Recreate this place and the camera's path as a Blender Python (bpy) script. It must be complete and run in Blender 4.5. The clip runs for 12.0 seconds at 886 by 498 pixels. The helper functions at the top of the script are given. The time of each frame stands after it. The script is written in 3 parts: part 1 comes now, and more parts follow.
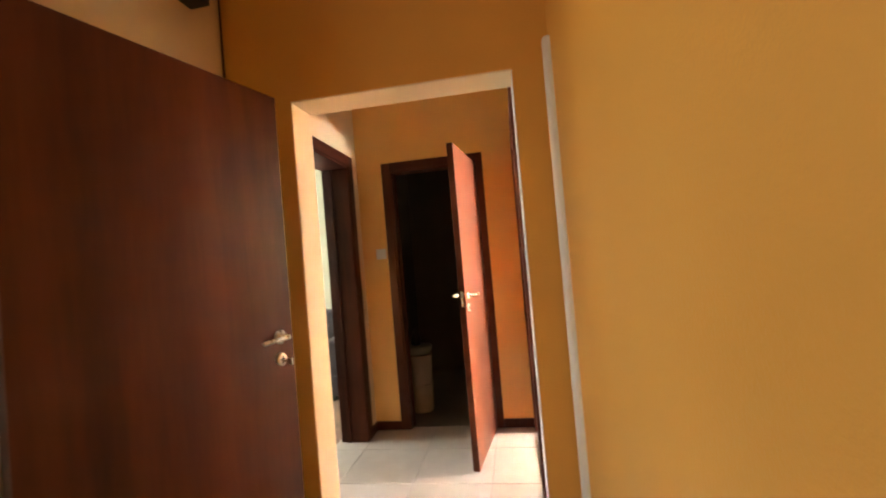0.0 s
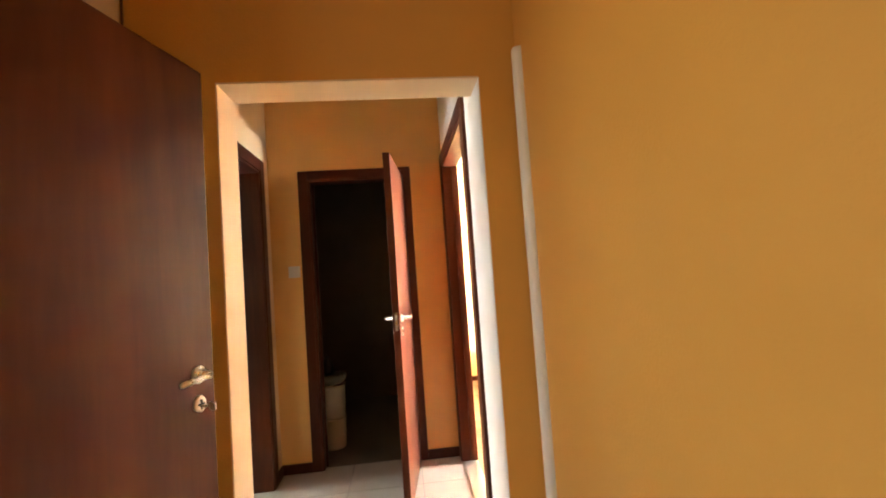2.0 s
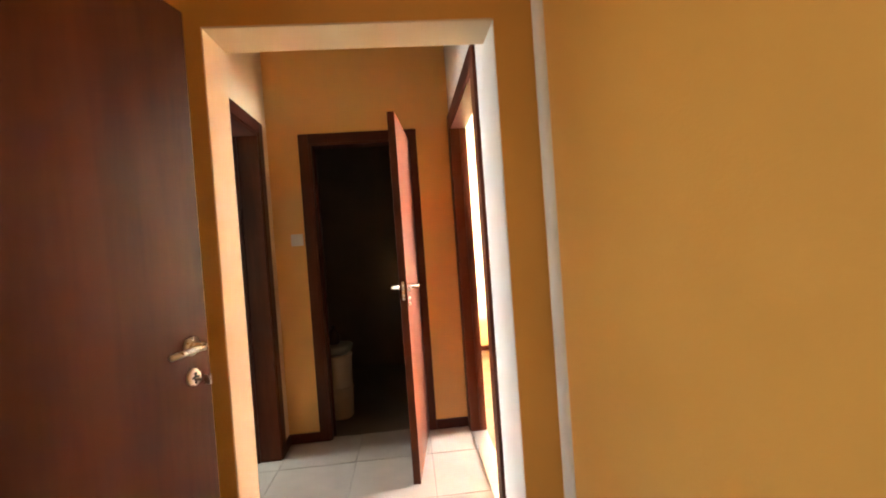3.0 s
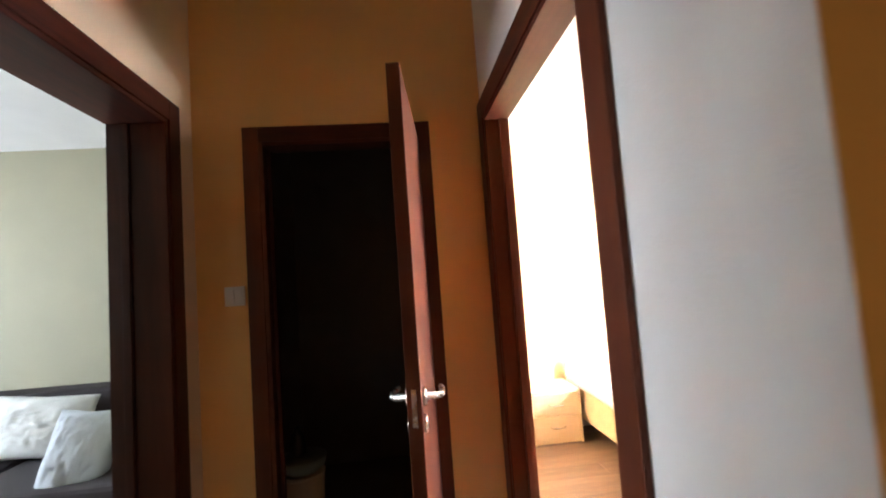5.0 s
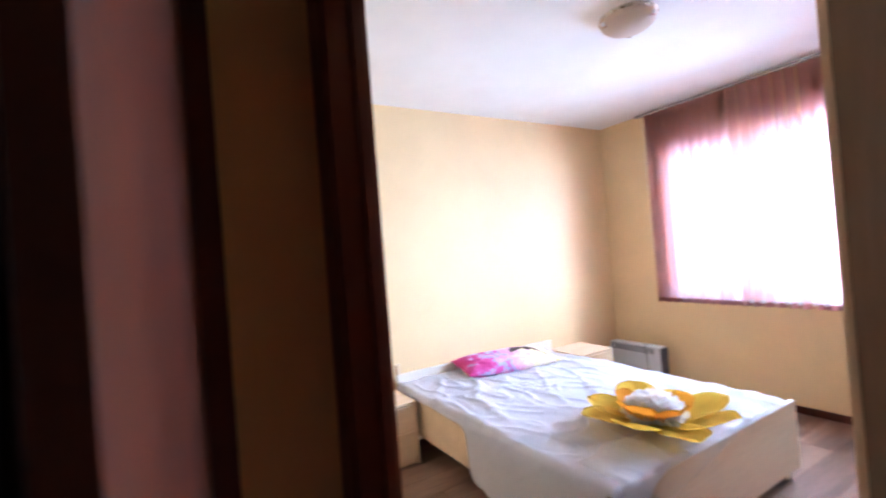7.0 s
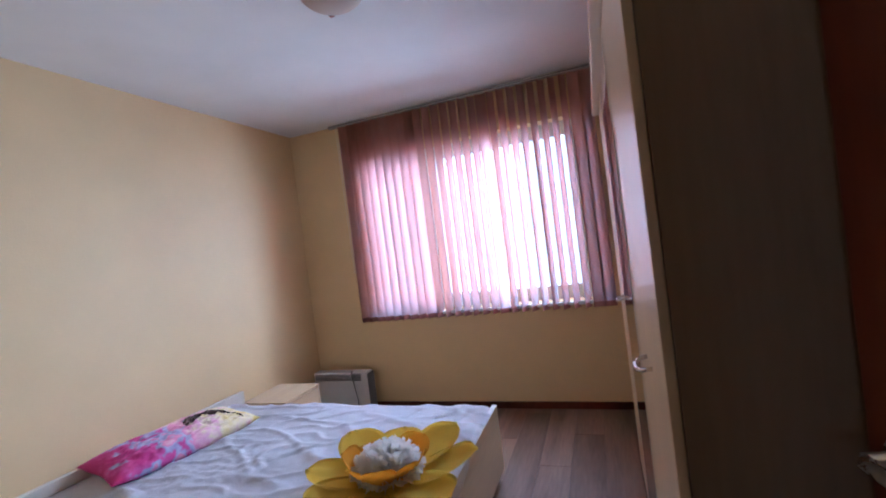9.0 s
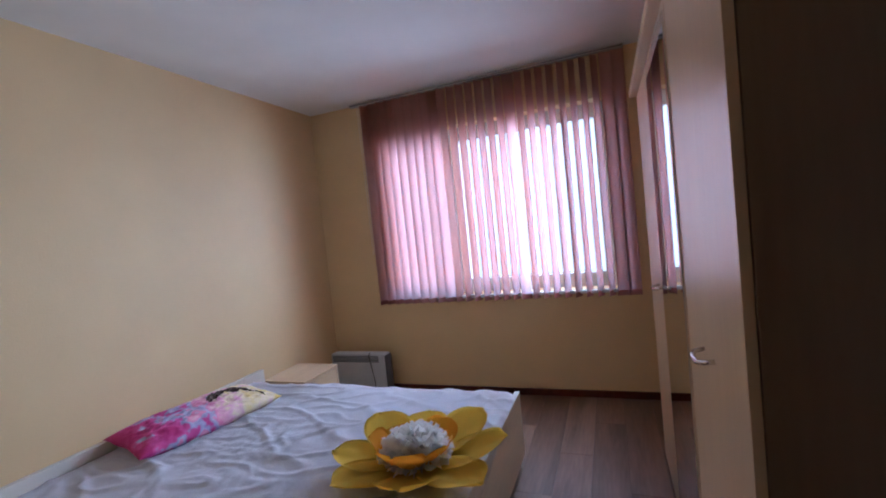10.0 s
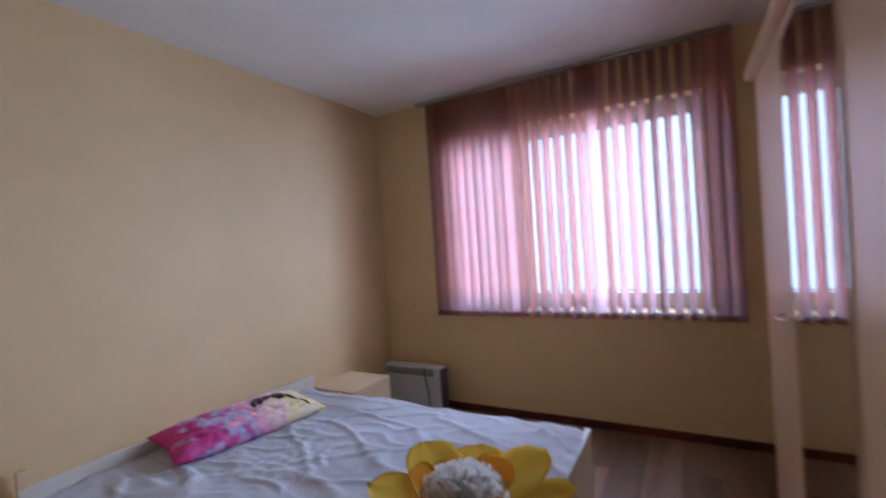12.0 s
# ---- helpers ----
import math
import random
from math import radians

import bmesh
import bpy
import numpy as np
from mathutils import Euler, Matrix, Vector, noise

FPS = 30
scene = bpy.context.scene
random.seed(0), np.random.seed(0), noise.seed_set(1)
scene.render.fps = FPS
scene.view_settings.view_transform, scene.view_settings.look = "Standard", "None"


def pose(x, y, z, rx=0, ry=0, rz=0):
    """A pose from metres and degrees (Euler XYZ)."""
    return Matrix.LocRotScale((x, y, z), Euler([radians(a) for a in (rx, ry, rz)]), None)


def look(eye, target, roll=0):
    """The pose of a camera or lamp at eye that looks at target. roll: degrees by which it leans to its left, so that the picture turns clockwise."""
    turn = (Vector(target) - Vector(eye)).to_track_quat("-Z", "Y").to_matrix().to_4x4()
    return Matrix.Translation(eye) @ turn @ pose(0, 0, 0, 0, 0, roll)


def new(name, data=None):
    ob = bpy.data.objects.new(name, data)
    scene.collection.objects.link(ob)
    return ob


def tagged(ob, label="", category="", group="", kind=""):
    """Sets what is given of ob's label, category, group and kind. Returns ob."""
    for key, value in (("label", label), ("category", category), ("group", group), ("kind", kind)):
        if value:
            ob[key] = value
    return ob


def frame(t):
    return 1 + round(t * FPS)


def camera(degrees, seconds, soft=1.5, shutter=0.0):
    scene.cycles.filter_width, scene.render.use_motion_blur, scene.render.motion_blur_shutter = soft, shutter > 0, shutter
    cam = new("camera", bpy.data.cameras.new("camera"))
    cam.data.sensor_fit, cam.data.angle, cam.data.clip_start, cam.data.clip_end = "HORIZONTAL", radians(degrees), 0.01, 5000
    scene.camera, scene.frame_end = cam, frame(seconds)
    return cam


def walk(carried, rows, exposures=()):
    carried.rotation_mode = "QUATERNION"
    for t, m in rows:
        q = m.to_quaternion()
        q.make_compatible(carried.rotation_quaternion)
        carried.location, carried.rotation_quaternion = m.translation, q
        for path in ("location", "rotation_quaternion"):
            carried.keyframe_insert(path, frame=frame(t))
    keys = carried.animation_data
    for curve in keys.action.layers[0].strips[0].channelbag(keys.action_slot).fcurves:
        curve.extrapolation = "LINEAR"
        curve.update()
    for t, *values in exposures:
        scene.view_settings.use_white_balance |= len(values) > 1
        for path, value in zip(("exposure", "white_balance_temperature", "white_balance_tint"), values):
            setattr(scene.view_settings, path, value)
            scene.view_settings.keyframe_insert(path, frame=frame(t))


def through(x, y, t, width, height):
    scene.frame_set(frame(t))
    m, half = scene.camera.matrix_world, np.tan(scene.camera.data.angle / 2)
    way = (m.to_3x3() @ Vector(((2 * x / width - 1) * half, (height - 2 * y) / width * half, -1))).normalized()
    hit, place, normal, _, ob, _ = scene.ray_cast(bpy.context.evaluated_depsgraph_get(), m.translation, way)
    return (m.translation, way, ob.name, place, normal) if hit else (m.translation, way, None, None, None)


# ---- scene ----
cam = camera(90.7, 12.0, 1.9, 0.5)
PATH = [
    (0, (0.985, -3.353, 1.312), (0.665, -1.379, 1.354), -4.8),
    (0.5, (0.941, -3.294, 1.29), (0.763, -1.302, 1.345), -3.5),
    (1, (0.805, -3.213, 1.314), (0.758, -1.219, 1.461), -6.8),
    (1.5, (0.739, -3.181, 1.322), (0.799, -1.187, 1.464), -4.5),
    (2, (0.694, -3.177, 1.32), (0.889, -1.189, 1.42), -4.0),
    (2.5, (0.663, -3.173, 1.311), (0.872, -1.185, 1.381), -5.0),
    (3, (0.686, -3.05, 1.299), (0.847, -1.056, 1.269), -4.1),
    (3.2, (0.679, -2.939, 1.289), (0.828, -0.946, 1.362), -4.7),
    (4.8, (0.627, -2.012, 1.375), (0.87, -0.03, 1.49), -4.2),
    (5, (0.632, -1.904, 1.394), (0.833, 0.081, 1.532), -4.1),
    (5.5, (0.666, -1.624, 1.344), (0.85, 0.361, 1.512), -3.7),
    (6, (0.653, -1.434, 1.376), (1.168, 0.495, 1.495), -6.6),
    (6.5, (0.624, -1.253, 1.365), (1.352, 0.608, 1.418), -5.9),
    (7, (0.721, -1.074, 1.41), (1.746, 0.643, 1.431), -4.5),
    (7.2, (0.764, -1.027, 1.366), (1.96, 0.576, 1.383), -3.5),
    (7.5, (0.85, -0.919, 1.363), (2.328, 0.427, 1.424), -3.7),
    (7.7, (0.869, -0.854, 1.365), (2.514, 0.283, 1.355), -5.1),
    (9.3, (1.155, -0.548, 1.427), (3.045, 0.104, 1.389), -7.1),
    (9.5, (1.153, -0.513, 1.427), (3.04, 0.147, 1.361), -6.6),
    (10, (1.146, -0.494, 1.424), (3.012, 0.221, 1.331), -5.9),
    (10.5, (1.143, -0.49, 1.426), (3.003, 0.24, 1.332), -5.1),
    (11, (1.156, -0.473, 1.423), (3.015, 0.258, 1.312), -4.1),
    (11.5, (1.245, -0.45, 1.407), (3.107, 0.268, 1.267), -4.6),
    (12, (1.409, -0.405, 1.397), (3.151, 0.579, 1.373), -3.8),
]
EXPOSURES = [
    (0, 2.35, 7300, 10), (3.2, 2.3, 6700, 10), (4.8, 1.55, 6000, 10), (5.5, 0.5, 5800, 10), (6.0, -0.45, 5300, 10), (6.5, -0.75, 4900, 10),
    (7.5, -1.1, 4550, 10), (9.3, -2.5, 4600, 10), (12.0, -2.87, 4720, 10),
]
walk(cam, [(t, look(eye, target, roll)) for t, eye, target, roll in PATH], EXPOSURES)

# ---- world and lights ----
world = bpy.data.worlds.new("world")
scene.world = world
world.use_nodes = True
_sky = world.node_tree.nodes.new("ShaderNodeTexSky")
_sky.sky_type = "NISHITA"
_sky.sun_disc = False
_sky.sun_elevation, _sky.sun_rotation = radians(50), radians(200)
world.node_tree.links.new(_sky.outputs[0], world.node_tree.nodes["Background"].inputs[0])
world.node_tree.nodes["Background"].inputs[1].default_value = 0.12


def window_light(name, eye, target, w, h, power, color=(1, 1, 1)):
    """Daylight that enters by an opening."""
    data = bpy.data.lights.new(name, "AREA")
    data.shape, data.size, data.size_y, data.energy, data.color = "RECTANGLE", w, h, power, color
    ob = new(name, data)
    ob.matrix_world = look(eye, target)
    return ob


window_light("bedroom_daylight", (5.9, 0.36, 1.55), (5.26, 0.36, 0.78), 4.2, 2.6, 3750, (0.93, 0.96, 1.0))
window_light("living_room_daylight", (-4.18, 0.0, 1.45), (0, -0.4, 1.3), 1.6, 1.3, 48, (0.9, 0.96, 1.0))
window_light("entry_daylight", (-0.50, -2.98, 1.55), (1.0, -1.65, 1.85), 0.5, 0.9, 2.3, (1.0, 0.9, 0.78))

# ---- materials ----


def material(name, color, rough=0.6, vary=0.08, scale=6.0, bump=0.1, bump_scale=80.0, metal=0.0, spec=0.5, stretch=(1, 1, 1), per_object=0.0, dirt=0.06):
    """A painted or plain surface: two scales of variation in colour, roughness and a fine relief."""
    m = bpy.data.materials.new(name)
    m.use_nodes = True
    n, l = m.node_tree.nodes, m.node_tree.links
    p = n["Principled BSDF"]
    co = n.new("ShaderNodeTexCoord")
    mp = n.new("ShaderNodeMapping")
    mp.inputs["Scale"].default_value = stretch
    l.new(co.outputs["Object"], mp.inputs[0])
    a, b = n.new("ShaderNodeTexNoise"), n.new("ShaderNodeTexNoise")
    a.inputs["Scale"].default_value, a.inputs["Detail"].default_value = scale, 4
    b.inputs["Scale"].default_value, b.inputs["Detail"].default_value = bump_scale, 3
    big = n.new("ShaderNodeTexNoise")
    big.inputs["Scale"].default_value, big.inputs["Detail"].default_value = 0.9, 3
    l.new(co.outputs["Object"], big.inputs["Vector"])
    for q in (a, b):
        l.new(mp.outputs[0], q.inputs["Vector"])
    ramp = n.new("ShaderNodeMapRange")
    ramp.inputs["From Min"].default_value, ramp.inputs["From Max"].default_value = 0.3, 0.7
    ramp.inputs["To Min"].default_value, ramp.inputs["To Max"].default_value = 1 - vary, 1 + vary
    l.new(a.outputs[0], ramp.inputs[0])
    ramp2 = n.new("ShaderNodeMapRange")
    ramp2.inputs["From Min"].default_value, ramp2.inputs["From Max"].default_value = 0.3, 0.7
    ramp2.inputs["To Min"].default_value, ramp2.inputs["To Max"].default_value = 1 - dirt, 1 + dirt * 0.5
    l.new(big.outputs[0], ramp2.inputs[0])
    mul = n.new("ShaderNodeMath")
    mul.operation = "MULTIPLY"
    l.new(ramp.outputs[0], mul.inputs[0]), l.new(ramp2.outputs[0], mul.inputs[1])
    value = mul.outputs[0]
    if per_object:
        info = n.new("ShaderNodeObjectInfo")
        r3 = n.new("ShaderNodeMapRange")
        r3.inputs["To Min"].default_value, r3.inputs["To Max"].default_value = 1 - per_object, 1 + per_object
        l.new(info.outputs["Random"], r3.inputs[0])
        mul2 = n.new("ShaderNodeMath")
        mul2.operation = "MULTIPLY"
        l.new(value, mul2.inputs[0]), l.new(r3.outputs[0], mul2.inputs[1])
        value = mul2.outputs[0]
    tint = n.new("ShaderNodeVectorMath")
    tint.operation = "SCALE"
    tint.inputs[0].default_value = color
    l.new(value, tint.inputs["Scale"])
    l.new(tint.outputs[0], p.inputs["Base Color"])
    rr = n.new("ShaderNodeMapRange")
    rr.inputs["To Min"].default_value, rr.inputs["To Max"].default_value = max(rough - 0.08, 0.02), min(rough + 0.08, 1)
    l.new(a.outputs[0], rr.inputs[0])
    l.new(rr.outputs[0], p.inputs["Roughness"])
    p.inputs["Metallic"].default_value = metal
    p.inputs["Specular IOR Level"].default_value = spec
    if bump:
        bp = n.new("ShaderNodeBump")
        bp.inputs["Strength"].default_value, bp.inputs["Distance"].default_value = bump, 0.004
        l.new(b.outputs[0], bp.inputs["Height"])
        l.new(bp.outputs[0], p.inputs["Normal"])
    return m


def wood(name, dark, light, rough=0.4, scale=1.0, along="z", per_object=0.0, coarse=3.0, spec=0.5, fine=0.35):
    """Veneer or board with a grain that runs along one axis."""
    m = bpy.data.materials.new(name)
    m.use_nodes = True
    n, l = m.node_tree.nodes, m.node_tree.links
    p = n["Principled BSDF"]
    co, mp = n.new("ShaderNodeTexCoord"), n.new("ShaderNodeMapping")
    k = {"x": (0.12, 1, 1), "y": (1, 0.12, 1), "z": (1, 1, 0.12)}[along]
    mp.inputs["Scale"].default_value = [c * scale for c in k]
    if per_object:
        info = n.new("ShaderNodeObjectInfo")
        off = n.new("ShaderNodeVectorMath")
        off.operation = "SCALE"
        off.inputs[0].default_value = (7.3, 5.1, 3.7)
        l.new(info.outputs["Random"], off.inputs["Scale"])
        l.new(off.outputs[0], mp.inputs["Location"])
    l.new(co.outputs["Object"], mp.inputs[0])
    a, b = n.new("ShaderNodeTexNoise"), n.new("ShaderNodeTexNoise")
    a.inputs["Scale"].default_value, a.inputs["Detail"].default_value, a.inputs["Distortion"].default_value = coarse, 5, 0.6
    b.inputs["Scale"].default_value, b.inputs["Detail"].default_value = 60, 4
    l.new(mp.outputs[0], a.inputs["Vector"]), l.new(mp.outputs[0], b.inputs["Vector"])
    add = n.new("ShaderNodeMath")
    add.operation = "MULTIPLY_ADD"
    add.inputs[1].default_value = fine
    l.new(b.outputs[0], add.inputs[0]), l.new(a.outputs[0], add.inputs[2])
    cr = n.new("ShaderNodeValToRGB")
    cr.color_ramp.elements[0].position, cr.color_ramp.elements[0].color = 0.325 + fine / 2, (*dark, 1)
    cr.color_ramp.elements[1].position, cr.color_ramp.elements[1].color = 0.705 + fine / 2, (*light, 1)
    l.new(add.outputs[0], cr.inputs[0])
    out = cr.outputs[0]
    if per_object:
        r3 = n.new("ShaderNodeMapRange")
        r3.inputs["To Min"].default_value, r3.inputs["To Max"].default_value = 1 - per_object, 1 + per_object
        l.new(info.outputs["Random"], r3.inputs[0])
        sc = n.new("ShaderNodeVectorMath")
        sc.operation = "SCALE"
        l.new(out, sc.inputs[0]), l.new(r3.outputs[0], sc.inputs["Scale"])
        out = sc.outputs[0]
    l.new(out, p.inputs["Base Color"])
    rr = n.new("ShaderNodeMapRange")
    rr.inputs["To Min"].default_value, rr.inputs["To Max"].default_value = rough - 0.07, rough + 0.1
    l.new(a.outputs[0], rr.inputs[0]), l.new(rr.outputs[0], p.inputs["Roughness"])
    p.inputs["Specular IOR Level"].default_value = spec
    bp = n.new("ShaderNodeBump")
    bp.inputs["Strength"].default_value, bp.inputs["Distance"].default_value = 0.12, 0.002
    l.new(b.outputs[0], bp.inputs["Height"]), l.new(bp.outputs[0], p.inputs["Normal"])
    return m


def cloth(name, color, through=0.35, vary=0.05, scale=5.0, lit=None):
    """Woven fabric that lets some light through."""
    m = material(name, color, 0.85, vary, scale, 0.25, 400.0, 0.0, 0.2)
    n, l = m.node_tree.nodes, m.node_tree.links
    p = n["Principled BSDF"]
    tr, mix = n.new("ShaderNodeBsdfTranslucent"), n.new("ShaderNodeMixShader")
    tr.inputs[0].default_value = (*(lit or color), 1)
    mix.inputs[0].default_value = through
    l.new(p.outputs[0], mix.inputs[1]), l.new(tr.outputs[0], mix.inputs[2])
    l.new(mix.outputs[0], n["Material Output"].inputs[0])
    return m


ORANGE = material("orange_wall_paint", (0.79, 0.395, 0.08), 0.55, 0.03, 3.0, 0.25, 140.0)
END_WALL = material("warm_ochre_wall_paint", (0.80, 0.455, 0.145), 0.55, 0.03, 3.0, 0.25, 140.0)
PIPE = material("white_pipe_paint", (0.84, 0.78, 0.68), 0.5, 0.03, 5.0, 0.08)
CREAM_HALL = material("cream_wall_paint", (0.82, 0.64, 0.40), 0.6, 0.03, 3.0, 0.25, 140.0)
WHITE_WALL = material("off_white_wall_paint", (0.86, 0.85, 0.82), 0.6, 0.03, 3.0, 0.25, 140.0)
PEACH = material("peach_wall_paint", (0.74, 0.54, 0.285), 0.6, 0.03, 3.0, 0.2, 140.0)
# Pale yellow dimmed: the weaker light on these walls is put into the colour.
LIVING_DIMMED = material("dimmed_pale_yellow_wall_paint", (0.40, 0.375, 0.265), 0.65, 0.03, 3.0, 0.2, 140.0)
CEIL = material("white_ceiling_paint", (0.88, 0.87, 0.86), 0.8, 0.02, 4.0, 0.2, 120.0)
# Dark brown stands in for the unlit bathroom's shade on walls and floor.
UNLIT_BATH = material("unlit_bathroom_brown", (0.20, 0.16, 0.12), 0.35, 0.1, 4.0, 0.1)
MAHOGANY = wood("mahogany_veneer", (0.034, 0.0065, 0.003), (0.145, 0.035, 0.011), 0.42, 0.7, "z", 0, 4.2, 0.25, 0.16)
MAHOGANY_X = wood("mahogany_veneer_across", (0.040, 0.008, 0.004), (0.125, 0.026, 0.010), 0.45, 1.0, "x", 0, 5.0, 0.25)
MAHOGANY_Y = wood("mahogany_veneer_along", (0.040, 0.008, 0.004), (0.125, 0.026, 0.010), 0.45, 1.0, "y", 0, 5.0, 0.25)
BIRCH = wood("birch_laminate", (0.62, 0.45, 0.27), (0.72, 0.55, 0.35), 0.3, 1.0, "z", 0, 4.0)
# Tan darkened in colour for the shade on the side away from the window.
SHADED_SIDE = wood("shaded_tan_side_board", (0.21, 0.14, 0.08), (0.27, 0.185, 0.11), 0.5, 1.0, "z", 0, 4.0, 0.25)
BIRCH_X = wood("birch_laminate_across", (0.62, 0.45, 0.27), (0.74, 0.57, 0.37), 0.42, 1.0, "x", 0, 4.0)
LAMINATE = wood("brown_laminate_plank", (0.12, 0.07, 0.045), (0.27, 0.17, 0.115), 0.38, 1.0, "x", 0.16, 5.0)
TILE = material("beige_floor_tile", (0.47, 0.42, 0.36), 0.32, 0.07, 7.0, 0.06, 60.0, per_object=0.05)
GROUT = material("grey_grout", (0.34, 0.31, 0.28), 0.9, 0.1, 20.0, 0.3)
SUBFLOOR = material("dark_floor_joint", (0.05, 0.035, 0.025), 0.9)
METAL = material("brushed_nickel", (0.72, 0.66, 0.58), 0.28, 0.03, 30.0, 0.05, 200.0, 1.0)
CHROME = material("chrome", (0.8, 0.8, 0.82), 0.15, 0.02, 30.0, 0.0, 200.0, 1.0)
DARK = material("black_plastic", (0.015, 0.014, 0.014), 0.4, 0.1)
WHITE_PLASTIC = material("white_plastic", (0.72, 0.70, 0.66), 0.4, 0.02, 5.0, 0.02)
GREY_METAL = material("grey_enamel", (0.62, 0.63, 0.67), 0.42, 0.05, 5.0, 0.05)
GREY_DARK = material("dark_grey_enamel", (0.13, 0.13, 0.15), 0.45, 0.05)
ALU = material("aluminium_rail", (0.55, 0.54, 0.53), 0.4, 0.03, 20.0, 0.03, 150.0, 0.8)
SHEET = material("white_bed_sheet", (0.93, 0.90, 0.96), 0.85, 0.04, 4.0, 0.3, 350.0, 0, 0.2)
MATTRESS = material("white_mattress_cover", (0.74, 0.70, 0.70), 0.9, 0.05, 8.0, 0.3, 200.0)
BLIND = cloth("pink_blind_fabric", (0.69, 0.34, 0.25), 0.26, 0.05, 8.0, (0.46, 0.46, 0.54))
HEM = cloth("dark_pink_blind_hem", (0.42, 0.20, 0.18), 0.25)
YELLOW = cloth("yellow_foam_sheet", (0.90, 0.68, 0.10), 0.42, 0.04, 9.0)
DEEP_YELLOW = cloth("deep_yellow_foam_sheet", (0.80, 0.44, 0.03), 0.35, 0.05, 9.0)
TUFT = cloth("white_crepe_paper", (0.94, 0.92, 0.89), 0.5)
BOWL = material("grey_green_plastic", (0.26, 0.29, 0.24), 0.3, 0.05)
SOFA = material("dark_taupe_upholstery", (0.042, 0.033, 0.036), 0.9, 0.12, 10.0, 0.5, 260.0)
LINEN = material("off_white_cushion_fabric", (0.72, 0.72, 0.70), 0.9, 0.05, 10.0, 0.4, 260.0)
BLUEWHITE = material("pale_blue_throw_fabric", (0.62, 0.66, 0.72), 0.9, 0.08, 9.0, 0.4, 220.0)
LAMPGLASS = cloth("beige_frosted_glass", (0.70, 0.58, 0.50), 0.3)
BIN = material("cream_plastic", (0.62, 0.52, 0.40), 0.45, 0.05)
CREAM_BOARD = material("cream_laminate_board", (0.70, 0.64, 0.56), 0.5, 0.03, 6.0, 0.05)
TRIM = material("white_trim_plastic", (0.88, 0.87, 0.84), 0.45, 0.02, 5.0, 0.02)
PVC = material("white_window_profile", (0.82, 0.81, 0.80), 0.35, 0.02, 5.0, 0.02)


def glass(name):
    m = bpy.data.materials.new(name)
    m.use_nodes = True
    n, l = m.node_tree.nodes, m.node_tree.links
    p = n["Principled BSDF"]
    p.inputs["Base Color"].default_value = (0.95, 0.97, 0.97, 1)
    p.inputs["Roughness"].default_value = 0.02
    p.inputs["Transmission Weight"].default_value = 1
    p.inputs["IOR"].default_value = 1.1
    return m


GLASS = glass("window_glass")
MIRROR = material("mirror_glass", (0.86, 0.87, 0.87), 0.02, 0.0, 3.0, 0.0, 10.0, 1.0)
MIRROR.node_tree.nodes["Principled BSDF"].inputs["Roughness"].default_value = 0.02
for _link in list(MIRROR.node_tree.links):
    if _link.to_socket.name == "Roughness":
        MIRROR.node_tree.links.remove(_link)


def pillow_print():
    """Pink printed cotton: magenta to cream along its length, with soft patches."""
    m = material("pink_printed_cotton", (0.8, 0.4, 0.55), 0.8, 0.05, 8.0, 0.3, 300.0, 0, 0.2)
    n, l = m.node_tree.nodes, m.node_tree.links
    p = n["Principled BSDF"]
    co, sep = n.new("ShaderNodeTexCoord"), n.new("ShaderNodeSeparateXYZ")
    l.new(co.outputs["Object"], sep.inputs[0])
    no = n.new("ShaderNodeTexNoise")
    no.inputs["Scale"].default_value, no.inputs["Detail"].default_value = 13, 2
    l.new(co.outputs["Object"], no.inputs["Vector"])
    ma = n.new("ShaderNodeMath")
    ma.operation = "MULTIPLY_ADD"
    ma.inputs[1].default_value = 0.9
    l.new(no.outputs[0], ma.inputs[0]), l.new(sep.outputs[0], ma.inputs[2])
    mr = n.new("ShaderNodeMapRange")
    mr.inputs["From Min"].default_value, mr.inputs["From Max"].default_value = 0.02, 0.92
    l.new(ma.outputs[0], mr.inputs[0])
    cr = n.new("ShaderNodeValToRGB")
    e = cr.color_ramp.elements
    e[0].position, e[0].color = 0.1, (0.45, 0.04, 0.20, 1)
    e[1].position, e[1].color = 0.97, (0.78, 0.58, 0.16, 1)
    for q, c in ((0.26, (0.56, 0.10, 0.32, 1)), (0.31, (0.36, 0.34, 0.56, 1)), (0.40, (0.52, 0.46, 0.64, 1)), (0.46, (0.72, 0.26, 0.46, 1)), (0.60, (0.80, 0.46, 0.58, 1)), (0.72, (0.84, 0.70, 0.50, 1)), (0.86, (0.82, 0.66, 0.30, 1))):
        x = e.new(q)
        x.color = c
    l.new(mr.outputs[0], cr.inputs[0])
    l.new(cr.outputs[0], p.inputs["Base Color"])
    return m


PILLOW = pillow_print()
BROWN_PRINT = material("dark_brown_print", (0.06, 0.03, 0.02), 0.8)

# ---- building helpers ----


def mesh_of(bm, name, mat, smooth=False):
    me = bpy.data.meshes.new(name)
    bm.to_mesh(me)
    bm.free()
    me.materials.append(mat)
    if smooth:
        for f in me.polygons:
            f.use_smooth = True
    return me


def part(name, bm, mat, parent, label="", smooth=False):
    """One mesh object under a thing or a part."""
    ob = new(name, mesh_of(bm, name, mat, smooth))
    ob.parent = parent
    if label:
        ob["label"] = label
    return ob


def thing(name, label, category, at=(0, 0, 0), turn=0, group=""):
    ob = new(name)
    ob.matrix_world = pose(*at, 0, 0, turn)
    return tagged(ob, label, category, group)


